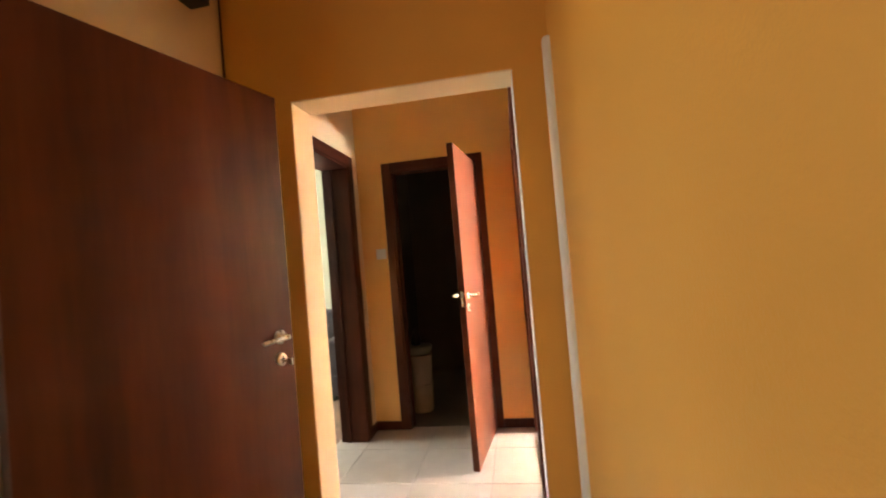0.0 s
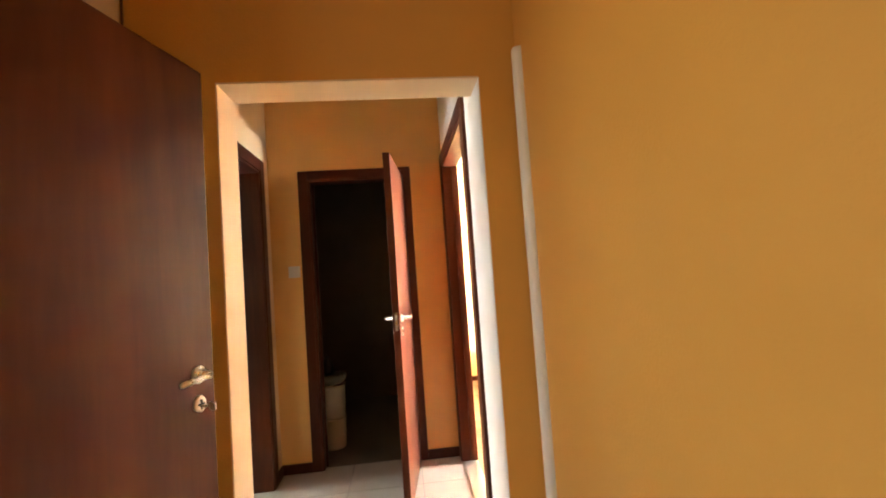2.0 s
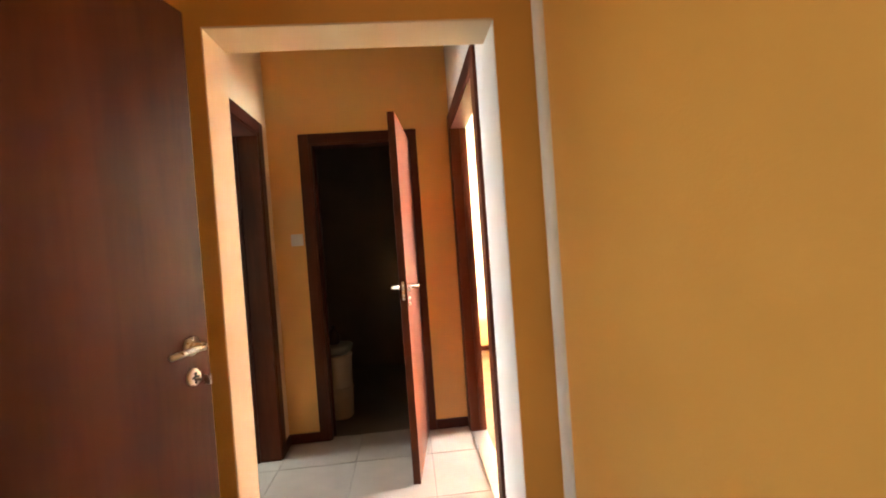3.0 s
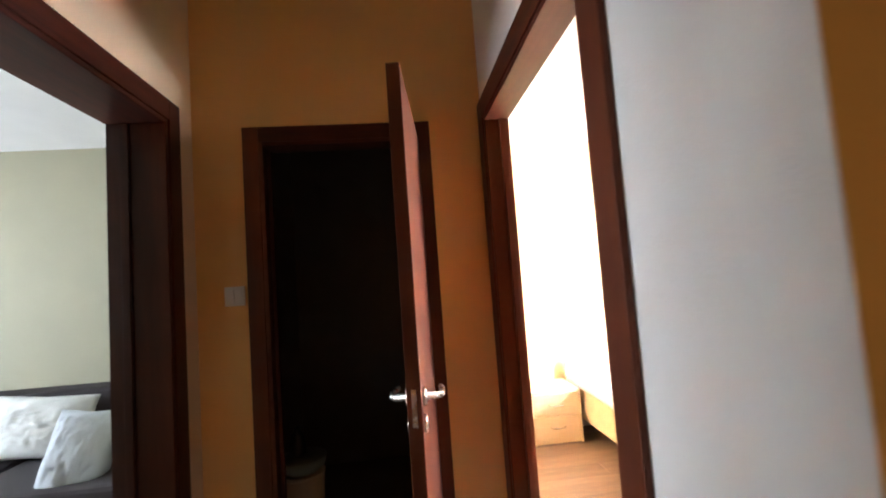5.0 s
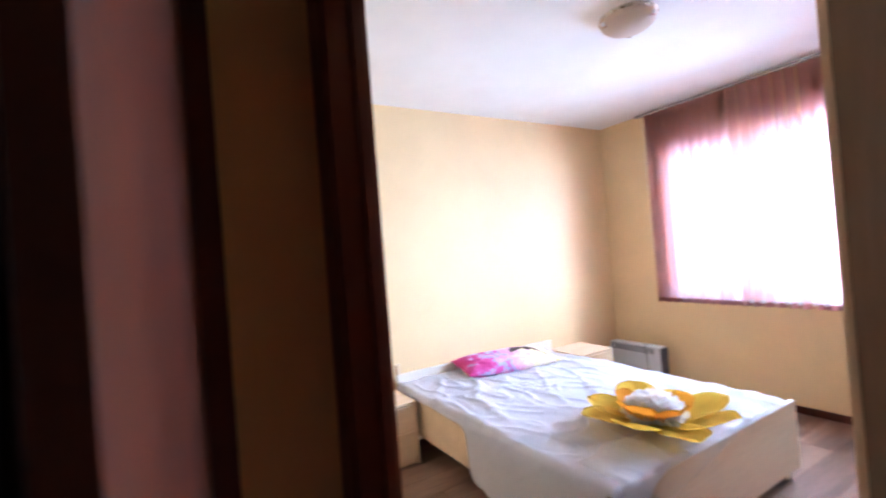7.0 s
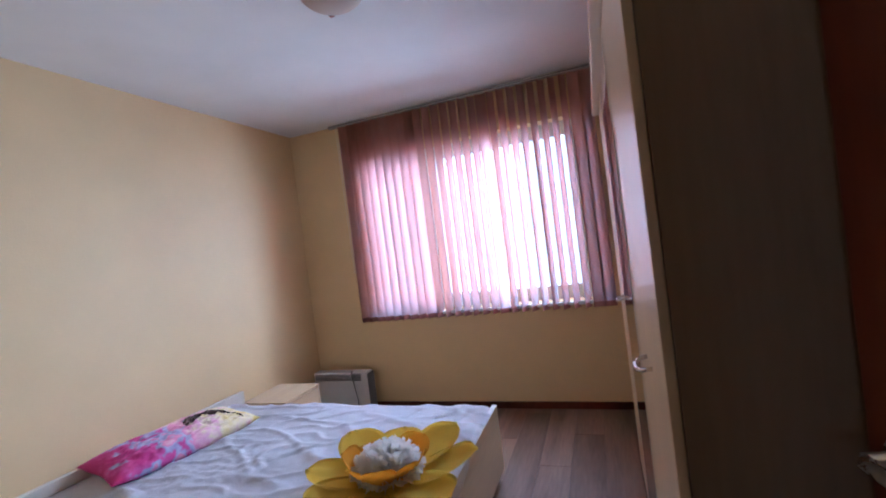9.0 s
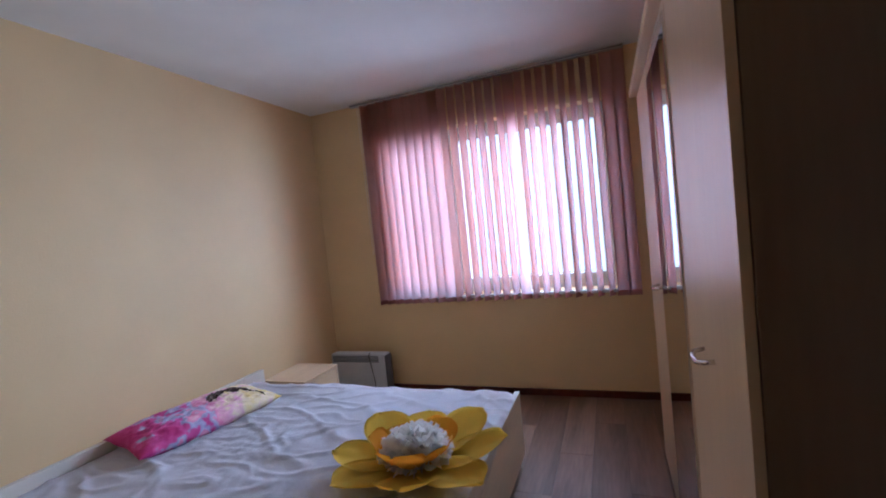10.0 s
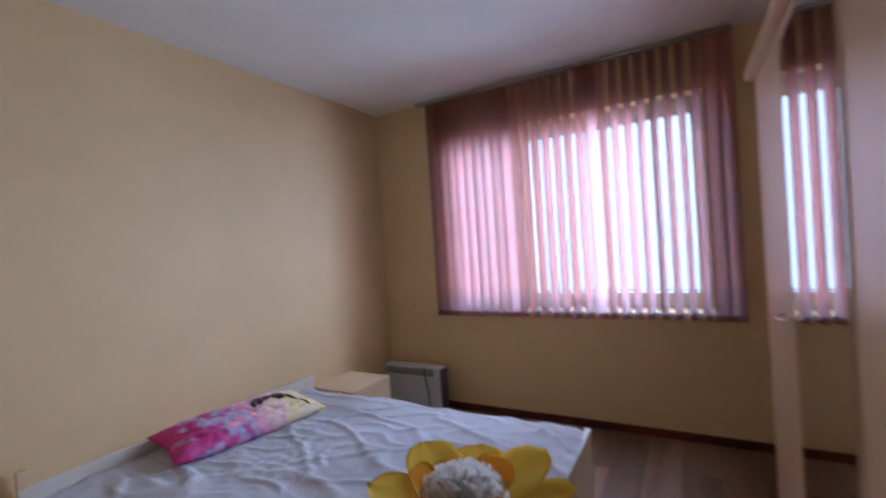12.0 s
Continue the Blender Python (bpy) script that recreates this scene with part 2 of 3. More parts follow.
def solid(name, bm, mat, label, category, group="", smooth=False):
    ob = new(name, mesh_of(bm, name, mat, smooth))
    return tagged(ob, label, category, group)


def structure(name, bm, mat, label="", category=""):
    ob = new(name, mesh_of(bm, name, mat))
    return tagged(ob, label, category or "structure", "", "structure")


def boxes(*specs, bevel=0.0, segments=2):
    """One bmesh of boxes, each (x0, x1, y0, y1, z0, z1)."""
    bm = bmesh.new()
    for x0, x1, y0, y1, z0, z1 in specs:
        m = Matrix.Translation(((x0 + x1) / 2, (y0 + y1) / 2, (z0 + z1) / 2)) @ Matrix.Diagonal((x1 - x0, y1 - y0, z1 - z0, 1))
        bmesh.ops.create_cube(bm, size=1, matrix=m)
    if bevel:
        bmesh.ops.bevel(bm, geom=bm.edges[:], offset=bevel, segments=segments, profile=0.7, affect="EDGES")
    return bm


def rod(points, radius, sides=10):
    """A round bar along points, with closed ends."""
    bm = bmesh.new()
    pts = [Vector(p) for p in points]
    rings = []
    for i, p in enumerate(pts):
        d = (pts[min(i + 1, len(pts) - 1)] - pts[max(i - 1, 0)]).normalized()
        q = d.to_track_quat("Z", "Y")
        r = radius[i] if isinstance(radius, (list, tuple)) else radius
        rings.append([bm.verts.new(p + q @ Vector((r * math.cos(a), r * math.sin(a), 0))) for a in [2 * math.pi * k / sides for k in range(sides)]])
    for a, b in zip(rings, rings[1:]):
        for k in range(sides):
            bm.faces.new((a[k], a[(k + 1) % sides], b[(k + 1) % sides], b[k]))
    bm.faces.new(rings[0][::-1])
    bm.faces.new(rings[-1])
    return bm


def lathe(profile, sides=32):
    """Turned shape about z from (radius, height) pairs."""
    bm = bmesh.new()
    rings = [[bm.verts.new((max(r, 0.0005) * math.cos(2 * math.pi * k / sides), max(r, 0.0005) * math.sin(2 * math.pi * k / sides), z)) for k in range(sides)] for r, z in profile]
    for a, b in zip(rings, rings[1:]):
        for k in range(sides):
            bm.faces.new((a[k], a[(k + 1) % sides], b[(k + 1) % sides], b[k]))
    bm.faces.new(rings[0][::-1])
    bm.faces.new(rings[-1])
    return bm


def moved(bm, m):
    bmesh.ops.transform(bm, matrix=m, verts=bm.verts[:])
    return bm


def cushion(w, d, h, seed, sag=0.0, cuts=26, rumple=1.0):
    """A stuffed pad: thick in the middle, pinched and puckered at the rim."""
    bm = bmesh.new()
    grid = {}
    for side in (1, -1):
        for i in range(cuts + 1):
            for j in range(cuts + 1):
                u, v = 2 * i / cuts - 1, 2 * j / cuts - 1
                rim = i in (0, cuts) or j in (0, cuts)
                if side < 0 and rim:
                    grid[side, i, j] = grid[1, i, j]
                    continue
                k = (max(0, 1 - abs(u) ** 2.6) * max(0, 1 - abs(v) ** 2.6)) ** 0.5
                pull = 1 - 0.07 * (1 - abs(v)) * abs(u) ** 6
                pully = 1 - 0.07 * (1 - abs(u)) * abs(v) ** 6
                wr = 0.16 * noise.noise(Vector((u * 2.2 + seed, v * 2.6, side * 3))) + 0.08 * rumple * (1 - 2 * abs(noise.noise(Vector((u * 9 + v * 2 + seed, v * 5 - u * 3, side)))))
                z = side * h / 2 * k * (1 + wr) - sag * (u * u)
                grid[side, i, j] = bm.verts.new((u * w / 2 * pull, v * d / 2 * pully, z))
        for i in range(cuts):
            for j in range(cuts):
                q = [grid[side, i, j], grid[side, i + 1, j], grid[side, i + 1, j + 1], grid[side, i, j + 1]]
                bm.faces.new(q if side > 0 else q[::-1])
    return bm


def wall_x(x0, x1, y0, y1, z1, holes=()):
    """A wall slab that runs along y, with openings (y0, y1, z0, z1) through it."""
    out, y = [], y0
    for a, b, c, d in sorted(holes):
        if a > y:
            out.append((x0, x1, y, a, 0, z1))
        if c > 0:
            out.append((x0, x1, a, b, 0, c))
        if d < z1:
            out.append((x0, x1, a, b, d, z1))
        y = b
    if y < y1:
        out.append((x0, x1, y, y1, 0, z1))
    return boxes(*out)


def wall_y(y0, y1, x0, x1, z1, holes=()):
    """A wall slab that runs along x, with openings (x0, x1, z0, z1) through it."""
    out, x = [], x0
    for a, b, c, d in sorted(holes):
        if a > x:
            out.append((x, a, y0, y1, 0, z1))
        if c > 0:
            out.append((a, b, y0, y1, 0, c))
        if d < z1:
            out.append((a, b, y0, y1, d, z1))
        x = b
    if x < x1:
        out.append((x, x1, y0, y1, 0, z1))
    return boxes(*out)


# ---- structure ----
H = 2.60
HH = 2.74                         # hall height
XR, XL = 1.038, -0.207            # hall side walls
YO0, YO1 = -1.548, -1.362         # opening wall
BX1, BY0, BY1 = 4.65, -1.26, 2.04  # bedroom
DB = (-1.10, -0.09, 0, 2.07)      # bedroom doorway in the hall wall
DL = (-1.07, -0.20, 0, 2.07)      # living room doorway

structure("wall_hall_end", wall_y(0, 0.09, XL, XR, HH, [(0.066, 0.736, 0, 2.03)]), END_WALL, "warm orange painted wall round the bathroom door", "wall")
structure("wall_hall_east", wall_x(XR, XR + 0.05, YO1, 0.0, HH, [DB]), WHITE_WALL, "pale painted wall beside the bedroom door", "wall")
structure("wall_bedroom_west", wall_x(XR + 0.05, XR + 0.085, BY0, BY1, HH, [DB]), PEACH, "peach painted bedroom wall with a doorway", "wall")
structure("wall_hall_west", wall_x(XL - 0.13, XL, YO1, 0.09, HH, [DL]), CREAM_HALL, "cream painted hall wall with a doorway", "wall")
structure("wall_opening", wall_y(YO0, YO1, -0.255, 1.19, HH, [(0.063, XR, 0, 2.062)]), ORANGE, "orange wall with a wide cased opening", "wall")
structure("opening_lining", boxes((0.060, 0.067, YO0 + 0.002, YO1, 0, 2.062), (0.067, XR - 0.004, YO0 + 0.002, YO1, 2.056, 2.065)), CREAM_HALL, "cream painted lining of the wall opening", "trim")
structure("wall_entry_east", wall_x(1.19, 1.31, -4.6, YO1, HH), ORANGE, "plain orange painted wall", "wall")
structure("wall_entry_west", wall_x(-0.44, -0.255, -4.6, YO1, HH, [(-3.45, -2.56, 0, 2.05)]), CREAM_HALL, "cream painted wall beside the entry door", "wall")
structure("wall_entry_back", wall_y(-4.72, -4.6, -0.44, 1.31, HH), ORANGE, "orange painted wall", "wall")
structure("wall_bedroom_head", wall_y(BY1, BY1 + 0.12, XR + 0.05, BX1 + 0.25, H), PEACH, "plain peach painted wall behind the bed", "wall")
structure("wall_bedroom_window", wall_x(BX1, BX1 + 0.25, BY0, BY1, H, [(-0.56, 1.40, 0.85, 2.27)]), PEACH, "peach painted wall round the window", "wall")
structure("wall_bedroom_south", wall_y(BY0 - 0.12, BY0, XR + 0.05, BX1 + 0.25, H), PEACH, "peach painted wall behind the wardrobe", "wall")
structure("wall_living_north", wall_y(1.67, 1.79, -4.0, XL - 0.19, H), LIVING_DIMMED, "pale yellow wall behind the sofa", "wall")
structure("wall_living_west", wall_x(-4.12, -4.0, -2.6, 1.79, H, [(-0.85, 0.85, 0.8, 2.1)]), LIVING_DIMMED, "pale yellow wall with a window", "wall")
structure("wall_living_south", wall_y(-2.72, -2.6, -4.12, -0.44, H), LIVING_DIMMED, "pale yellow wall", "wall")
structure("wall_living_east", wall_x(XL - 0.19, XL - 0.13, YO1, 1.67, H, [DL]), LIVING_DIMMED, "pale yellow wall with a doorway", "wall")
structure("wall_bathroom_north", wall_y(1.75, 1.87, XL - 0.19, XR + 0.05, HH), UNLIT_BATH, "bathroom wall coloured dark for the unlit room", "wall")
structure("wall_bathroom_west", wall_x(XL - 0.19, XL, 0.09, 1.75, HH), UNLIT_BATH, "bathroom wall coloured dark for the unlit room", "wall")
structure("wall_bathroom_east", wall_x(XR, XR + 0.048, 0.09, 1.75, HH), UNLIT_BATH, "bathroom wall coloured dark for the unlit room", "wall")
structure("ceiling_hall", boxes((-0.44, XR + 0.084, -4.72, 1.87, HH, HH + 0.12), (XR + 0.084, 1.31, -4.72, BY0 - 0.12, HH, HH + 0.12)), CEIL, "white painted ceiling", "ceiling")
structure("ceiling_bedroom", boxes((XR + 0.085, BX1 + 0.25, BY0 - 0.12, BY1 + 0.12, H, H + 0.12)), CEIL, "plain white painted bedroom ceiling", "ceiling")
structure("ceiling_living", boxes((-4.12, -0.44, -2.72, 1.79, H, H + 0.12)), CEIL, "white painted ceiling", "ceiling")
floor_hall = structure("floor_hall", boxes((-0.44, XR + 0.05, -4.72, 1.87, -0.12, -0.006), (XR + 0.05, 1.31, -4.72, BY0 - 0.12, -0.12, -0.006)), GROUT, "beige ceramic floor tiles with grey joints", "floor")
floor_bedroom = structure("floor_bedroom", boxes((XR + 0.05, BX1 + 0.25, BY0 - 0.12, BY1 + 0.12, -0.12, -0.006)), SUBFLOOR, "brown laminate plank floor", "floor")
structure("floor_living", boxes((-4.12, -0.44, -2.72, 1.79, -0.12, 0)), LAMINATE, "brown laminate floor", "floor")
# Dark sheet over the bathroom floor; the room's shade is in its colour.
structure("floor_bathroom", boxes((XL, XR, 0.045, 1.75, -0.006, 0.0)), UNLIT_BATH, "bathroom floor coloured dark for the unlit room", "floor")
structure("ground", boxes((-900, 900, -900, 900, -7, -6.5)), material("dry_grass_ground", (0.12, 0.13, 0.07), 0.95, 0.2, 0.05), "dry grassy ground far below", "ground")


def casing(name, axis, face, depth, a0, a1, top, w, proud, label, mats, threshold=False):
    """Door surround: two posts and a head on the near face, and the lining through the wall."""
    holder = new(name)
    tagged(holder, label, "door frame", "", "structure")

    def put(piece, u0, u1, d0, d1, z0, z1, mat):
        lo, hi = min(d0, d1), max(d0, d1)
        spec = (lo, hi, u0, u1, z0, z1) if axis == "x" else (u0, u1, lo, hi, z0, z1)
        part(piece, boxes(spec, bevel=0.004), mat, holder)

    s = -1 if proud < 0 else 1
    for f, p in ((face, proud), (face + depth, -proud)):
        put("post", a0, a0 + w, f, f + p, 0, top, mats[0])
        put("post", a1 - w, a1, f, f + p, 0, top, mats[0])
        put("head", a0 + w, a1 - w, f, f + p, top - w, top, mats[1])
    i0, i1 = face + proud * 0.6, face + depth - proud * 0.6
    put("lining", a0 + w - 0.012, a0 + w + 0.016, i0, i1, 0, top - w + 0.01, mats[0])
    put("lining", a1 - w - 0.016, a1 - w + 0.012, i0, i1, 0, top - w + 0.01, mats[0])
    put("lining", a0 + w + 0.016, a1 - w - 0.016, i0, i1, top - w - 0.016, top - w + 0.012, mats[1])
    mid = face + depth * 0.62
    put("stop", a0 + w + 0.014, a0 + w + 0.028, mid, mid + 0.03 * s * -1, 0, top - w - 0.016, mats[0])
    put("stop", a1 - w - 0.028, a1 - w - 0.014, mid, mid + 0.03 * s * -1, 0, top - w - 0.016, mats[0])
    return holder


casing("door_frame_bathroom", "y", 0.0, 0.09, 0.0, 0.80, 2.097, 0.066, -0.016, "dark mahogany bathroom door frame", (MAHOGANY, MAHOGANY_X))
casing("door_frame_bedroom", "x", XR, 0.085, -1.168, -0.006, 2.163, 0.09, -0.016, "dark mahogany bedroom door frame", (MAHOGANY, MAHOGANY_Y))
casing("door_frame_living", "x", XL, -0.19, -1.15, -0.133, 2.142, 0.08, 0.016, "dark mahogany living room door frame", (MAHOGANY, MAHOGANY_Y))

for _n, _b, _l in (
    ("baseboard_hall_end", [(XL, 0.0, -0.016, 0.0, 0, 0.066), (0.80, XR, -0.016, 0.0, 0, 0.066)], "dark wooden skirting"),
    ("baseboard_hall_west", [(XL, XL + 0.014, -0.133, -0.016, 0, 0.066)], "dark wooden skirting"),
    ("baseboard_window", [(BX1 - 0.016, BX1, BY0, BY1, 0, 0.055)], "dark wooden skirting under the window"),
    ("baseboard_head", [(XR + 0.085, BX1 - 0.016, BY1 - 0.016, BY1, 0, 0.055)], "dark wooden skirting behind the bed"),
):
    structure(_n, boxes(*_b, bevel=0.004), MAHOGANY_X, _l, "baseboard")
structure("threshold_bedroom", boxes((XR - 0.01, XR + 0.095, -1.074, -0.12, -0.004, 0.008), bevel=0.004), ALU, "pale metal strip at the bedroom doorway", "threshold")
structure("corner_trim", moved(lathe([(0.028, 0), (0.028, 0.7), (0.028, 1.5), (0.028, 2.13), (0.024, 2.14)], 24), Matrix.Translation((1.187, -1.598, 0))), PIPE, "white painted boxed-in pipe in the corner of the orange wall", "trim")


structure("opening_lining_east", boxes((XR - 0.003, XR + 0.003, YO0 + 0.002, YO1, 0, 2.056)), WHITE_WALL, "off-white painted side of the wall opening", "trim")

# ---- doors ----
def lever(parent, m, flip=1, metal=METAL, gap=0.075):
    """Lever handle with a round rose, and a round lock plate under it; x along the lever, y out of the door."""
    rose = part("rose", moved(lathe([(0.026, 0), (0.026, 0.006), (0.022, 0.010), (0.011, 0.012), (0.010, 0.045)], 24), m @ pose(0, 0, 0, -90, 0, 0)), metal, parent, "", True)
    bar = rod([(0, 0.04, 0), (0.012 * flip, 0.05, 0), (0.04 * flip, 0.053, 0.002), (0.085 * flip, 0.05, 0.0), (0.118 * flip, 0.046, -0.004), (0.124 * flip, 0.045, -0.005)], [0.009, 0.0095, 0.009, 0.009, 0.008, 0.004], 12)
    part("lever", moved(bar, m), metal, parent, "", True)
    plate = part("lock_plate", moved(lathe([(0.025, 0), (0.025, 0.005), (0.022, 0.008), (0.012, 0.009)], 24), m @ pose(0, 0, -gap, -90, 0, 0)), metal, parent, "", True)
    part("keyhole", moved(boxes((-0.004, 0.004, 0.008, 0.0105, -0.014, 0.014), (-0.013, 0.013, 0.008, 0.0103, -0.003, 0.003)), m @ pose(0, 0, -gap)), DARK, plate)
    return rose


def door_leaf(name, label, hinge, turn, width, height, thick, mat, handle_sides, key=False, grip=1.05, gap=0.075):
    """A flush leaf from its hinge line along +x, then turned."""
    d = thing(name, label, "door", hinge, turn)
    part("panel", boxes((0, width, -thick / 2, thick / 2, 0.008, height), bevel=0.003), mat, d)
    for s in handle_sides:
        m = Matrix.Translation((width - 0.07, s * thick / 2, grip)) @ (Matrix.Identity(4) if s > 0 else Matrix.Diagonal((1, -1, 1, 1)))
        lever(d, m, -1, METAL, gap)
    part("lock_face", boxes((width, width + 0.0022, -0.007, 0.007, 1.005, 1.105)), METAL, d)
    part("latch", boxes((width + 0.002, width + 0.011, -0.005, 0.005, 1.04, 1.06), bevel=0.001), METAL, d)
    for z in (0.25, 1.78):
        part("hinge", moved(rod([(0, 0, 0), (0, 0, 0.09)], 0.007, 10), Matrix.Translation((-0.006, -thick / 2, z))), METAL, d)
    if key:
        part("key", boxes((width - 0.072, width - 0.068, -thick / 2 - 0.038, -thick / 2 - 0.008, 0.972, 0.978), (width - 0.073, width - 0.067, -thick / 2 - 0.055, -thick / 2 - 0.036, 0.962, 0.988)), METAL, d)
    return d


door_leaf("bathroom_door", "mahogany veneered bathroom door standing open into the hall", (0.728, -0.022, 0), 180 + 83.2, 0.683, 2.016, 0.04, MAHOGANY, (1, -1), False, 1.068)
door_leaf("entry_door", "tall mahogany veneered entry door standing open", (-0.142, -2.565, 0), 75.5, 0.86, 2.007, 0.045, MAHOGANY, (-1,), True, 1.066, 0.086)
door_leaf("bedroom_door", "mahogany bedroom door standing open against the wardrobe", (1.145, -1.055, 0), 6.0, 0.815, 2.02, 0.04, MAHOGANY, (1, -1))
structure("door_frame_entry", boxes((-0.255, -0.155, -2.64, -2.585, 0, 2.12), (-0.255, -0.235, -3.51, -3.45, 0, 2.12), (-0.255, -0.235, -3.45, -2.64, 2.05, 2.12), bevel=0.004), MAHOGANY, "dark mahogany entry door frame", "door frame")

# light switch
_sw = thing("light_switch", "small white double light switch on the orange wall", "light switch", (-0.055, 0, 1.385))
part("plate", boxes((-0.04, 0.04, -0.009, 0, -0.04, 0.04), bevel=0.003), WHITE_PLASTIC, _sw)
for _s in (-0.016, 0.016):
    part("rocker", moved(boxes((-0.015, 0.015, -0.005, 0, -0.03, 0.03), bevel=0.0015), pose(_s, -0.009, 0, 3)), WHITE_PLASTIC, _sw)

# entry: black box high on the wall, and a cable in the corner
_bx = thing("meter_box", "black box fixed high on the cream wall", "box", (-0.255, -1.95, 2.43))
part("body", boxes((0, 0.09, -0.23, 0.22, 0, 0.20), bevel=0.008), DARK, _bx)
part("cover", boxes((0.09, 0.10, -0.21, 0.20, 0.015, 0.185), bevel=0.003), DARK, _bx)
solid("corner_cable", rod([(-0.243, YO0 - 0.008, 0.06), (-0.244, YO0 - 0.010, 0.9), (-0.241, YO0 - 0.008, 1.8), (-0.244, YO0 - 0.009, HH)], 0.005, 8), material("brown_cable_sheath", (0.12, 0.05, 0.02), 0.5), "thin brown cable running up the wall corner", "cable", "", True)

# ---- bathroom ----
_b = thing("laundry_bin", "cream plastic two-tier bin on the bathroom floor", "bin", (0.085, 0.42, 0))
part("lower_tier", lathe([(0.085, 0), (0.09, 0.01), (0.1, 0.22), (0.104, 0.225), (0.104, 0.24)]), BIN, _b, "", True)
part("upper_tier", lathe([(0.094, 0.24), (0.096, 0.25), (0.105, 0.47), (0.11, 0.475), (0.11, 0.49), (0.1, 0.49)]), BIN, _b, "", True)
_k = thing("wash_bowl", "grey-green glossy bowl with a dark bottle on the cream bin", "bowl", (0.085, 0.42, 0.49))
part("body", lathe([(0.075, 0), (0.11, 0.03), (0.12, 0.07), (0.114, 0.075), (0.07, 0.08)]), BOWL, _k, "", True)
part("bottle", moved(lathe([(0.035, 0), (0.042, 0.01), (0.045, 0.06), (0.03, 0.10), (0.014, 0.12), (0.014, 0.14)]), Matrix.Translation((-0.02, 0, 0.08))), DARK, _k, "", True)

# ---- living room ----
_so = thing("sofa", "dark taupe fabric sofa along the wall", "sofa", (-1.85, 1.17, 0))
part("base", boxes((-1.05, 1.05, -0.48, 0.46, 0.06, 0.26), bevel=0.02), SOFA, _so)
part("backrest", boxes((-1.05, 1.05, 0.24, 0.47, 0.26, 0.82), bevel=0.05, segments=4), SOFA, _so)
for _x in (-0.46, 0.46):
    part("seat_cushion", boxes((_x - 0.455, _x + 0.455, -0.50, 0.24, 0.265, 0.43), bevel=0.05, segments=4), SOFA, _so)
for _x in (-1.0, 1.0):
    part("armrest", boxes((_x - 0.1, _x + 0.1, -0.5, 0.46, 0.26, 0.60), bevel=0.05, segments=4), SOFA, _so)
for _x in (-0.95, 0.95):
    for _y in (-0.4, 0.4):
        part("foot", boxes((_x - 0.03, _x + 0.03, _y - 0.03, _y + 0.03, 0, 0.06)), DARK, _so)
_c = solid("cushion", moved(cushion(0.64, 0.40, 0.17, 3.1, 0.02, 34, 2.6), pose(0, 0, 0, 68, 0, 0)), LINEN, "crumpled off-white cushion leaning on the sofa back", "cushion", "", True)
_c.matrix_world = pose(-1.77, 1.25, 0.63, 0, 4, 0)
_c = solid("throw", moved(cushion(0.34, 0.5, 0.22, 8.2, 0, 30, 2.2), pose(0, 0, 0, 60, 0, 25)), BLUEWHITE, "pale blue bunched throw on the sofa seat", "blanket", "", True)
_c.matrix_world = pose(-1.27, 0.90, 0.54, 0, 8, -15)

_c = solid("cushion", moved(cushion(0.46, 0.40, 0.15, 5.4, 0.0, 30, 2.0), pose(0, 0, 0, 66, 0, 0)), BLUEWHITE, "pale grey-blue cushion on the sofa beside a white one", "cushion", "", True)
_c.matrix_world = pose(-2.36, 1.25, 0.62, 0, -5, 0)

# living room window behind the opening
def window_unit(name, label, m, w, h, splits):
    """Casement window: outer frame, sashes with glass; x along it, y through the wall, z up."""
    win = new(name)
    win.matrix_world = m
    tagged(win, label, "window", "", "structure")
    f = 0.055
    for p in ((0, f, 0, h), (w - f, w, 0, h)):
        part("window_frame", boxes((p[0], p[1], 0, 0.07, p[2], p[3]), bevel=0.004), PVC, win)
    for p in ((0, f), (h - f, h)):
        part("window_frame", boxes((f, w - f, 0, 0.07, p[0], p[1]), bevel=0.004), PVC, win)
    xs = [f] + [w * q for q in splits] + [w - f]
    for k, (a, b) in enumerate(zip(xs, xs[1:])):
        if k:
            part("mullion", boxes((a - 0.03, a + 0.03, 0, 0.07, f, h - f), bevel=0.003), PVC, win)
        a2, b2 = a + (0.03 if k else 0.0), b - (0.03 if k < len(xs) - 2 else 0.0)
        s = 0.06
        sash = part("sash", boxes((a2, a2 + s, -0.015, 0.05, f, h - f), (b2 - s, b2, -0.015, 0.05, f, h - f), (a2 + s, b2 - s, -0.015, 0.05, f, f + s), (a2 + s, b2 - s, -0.015, 0.05, h - f - s, h - f), bevel=0.004), PVC, win)
        pane = part("pane", boxes((a2 + s, b2 - s, 0.015, 0.021, f + s, h - f - s)), GLASS, sash)
        pane.visible_shadow = False
        part("window_handle", moved(boxes((-0.012, 0.012, -0.035, -0.015, -0.03, 0.03), (-0.009, 0.009, -0.05, -0.035, -0.10, 0.012), bevel=0.003), Matrix.Translation(((a2 + s / 2) if k else (b2 - s / 2), 0, h / 2))), WHITE_PLASTIC, sash)
    part("window_sill", boxes((-0.03, w + 0.03, -0.16, -0.002, -0.03, -0.004), bevel=0.006), PVC, win)
    return win


window_unit("window_living", "white framed living room window", pose(-4.03, -0.85, 0.8, 0, 0, 90), 1.7, 1.3, (0.5,))
window_unit("window_bedroom", "white framed two-sash bedroom window", pose(BX1 + 0.13, 1.40, 0.85, 0, 0, -90), 1.96, 1.42, (0.335,))

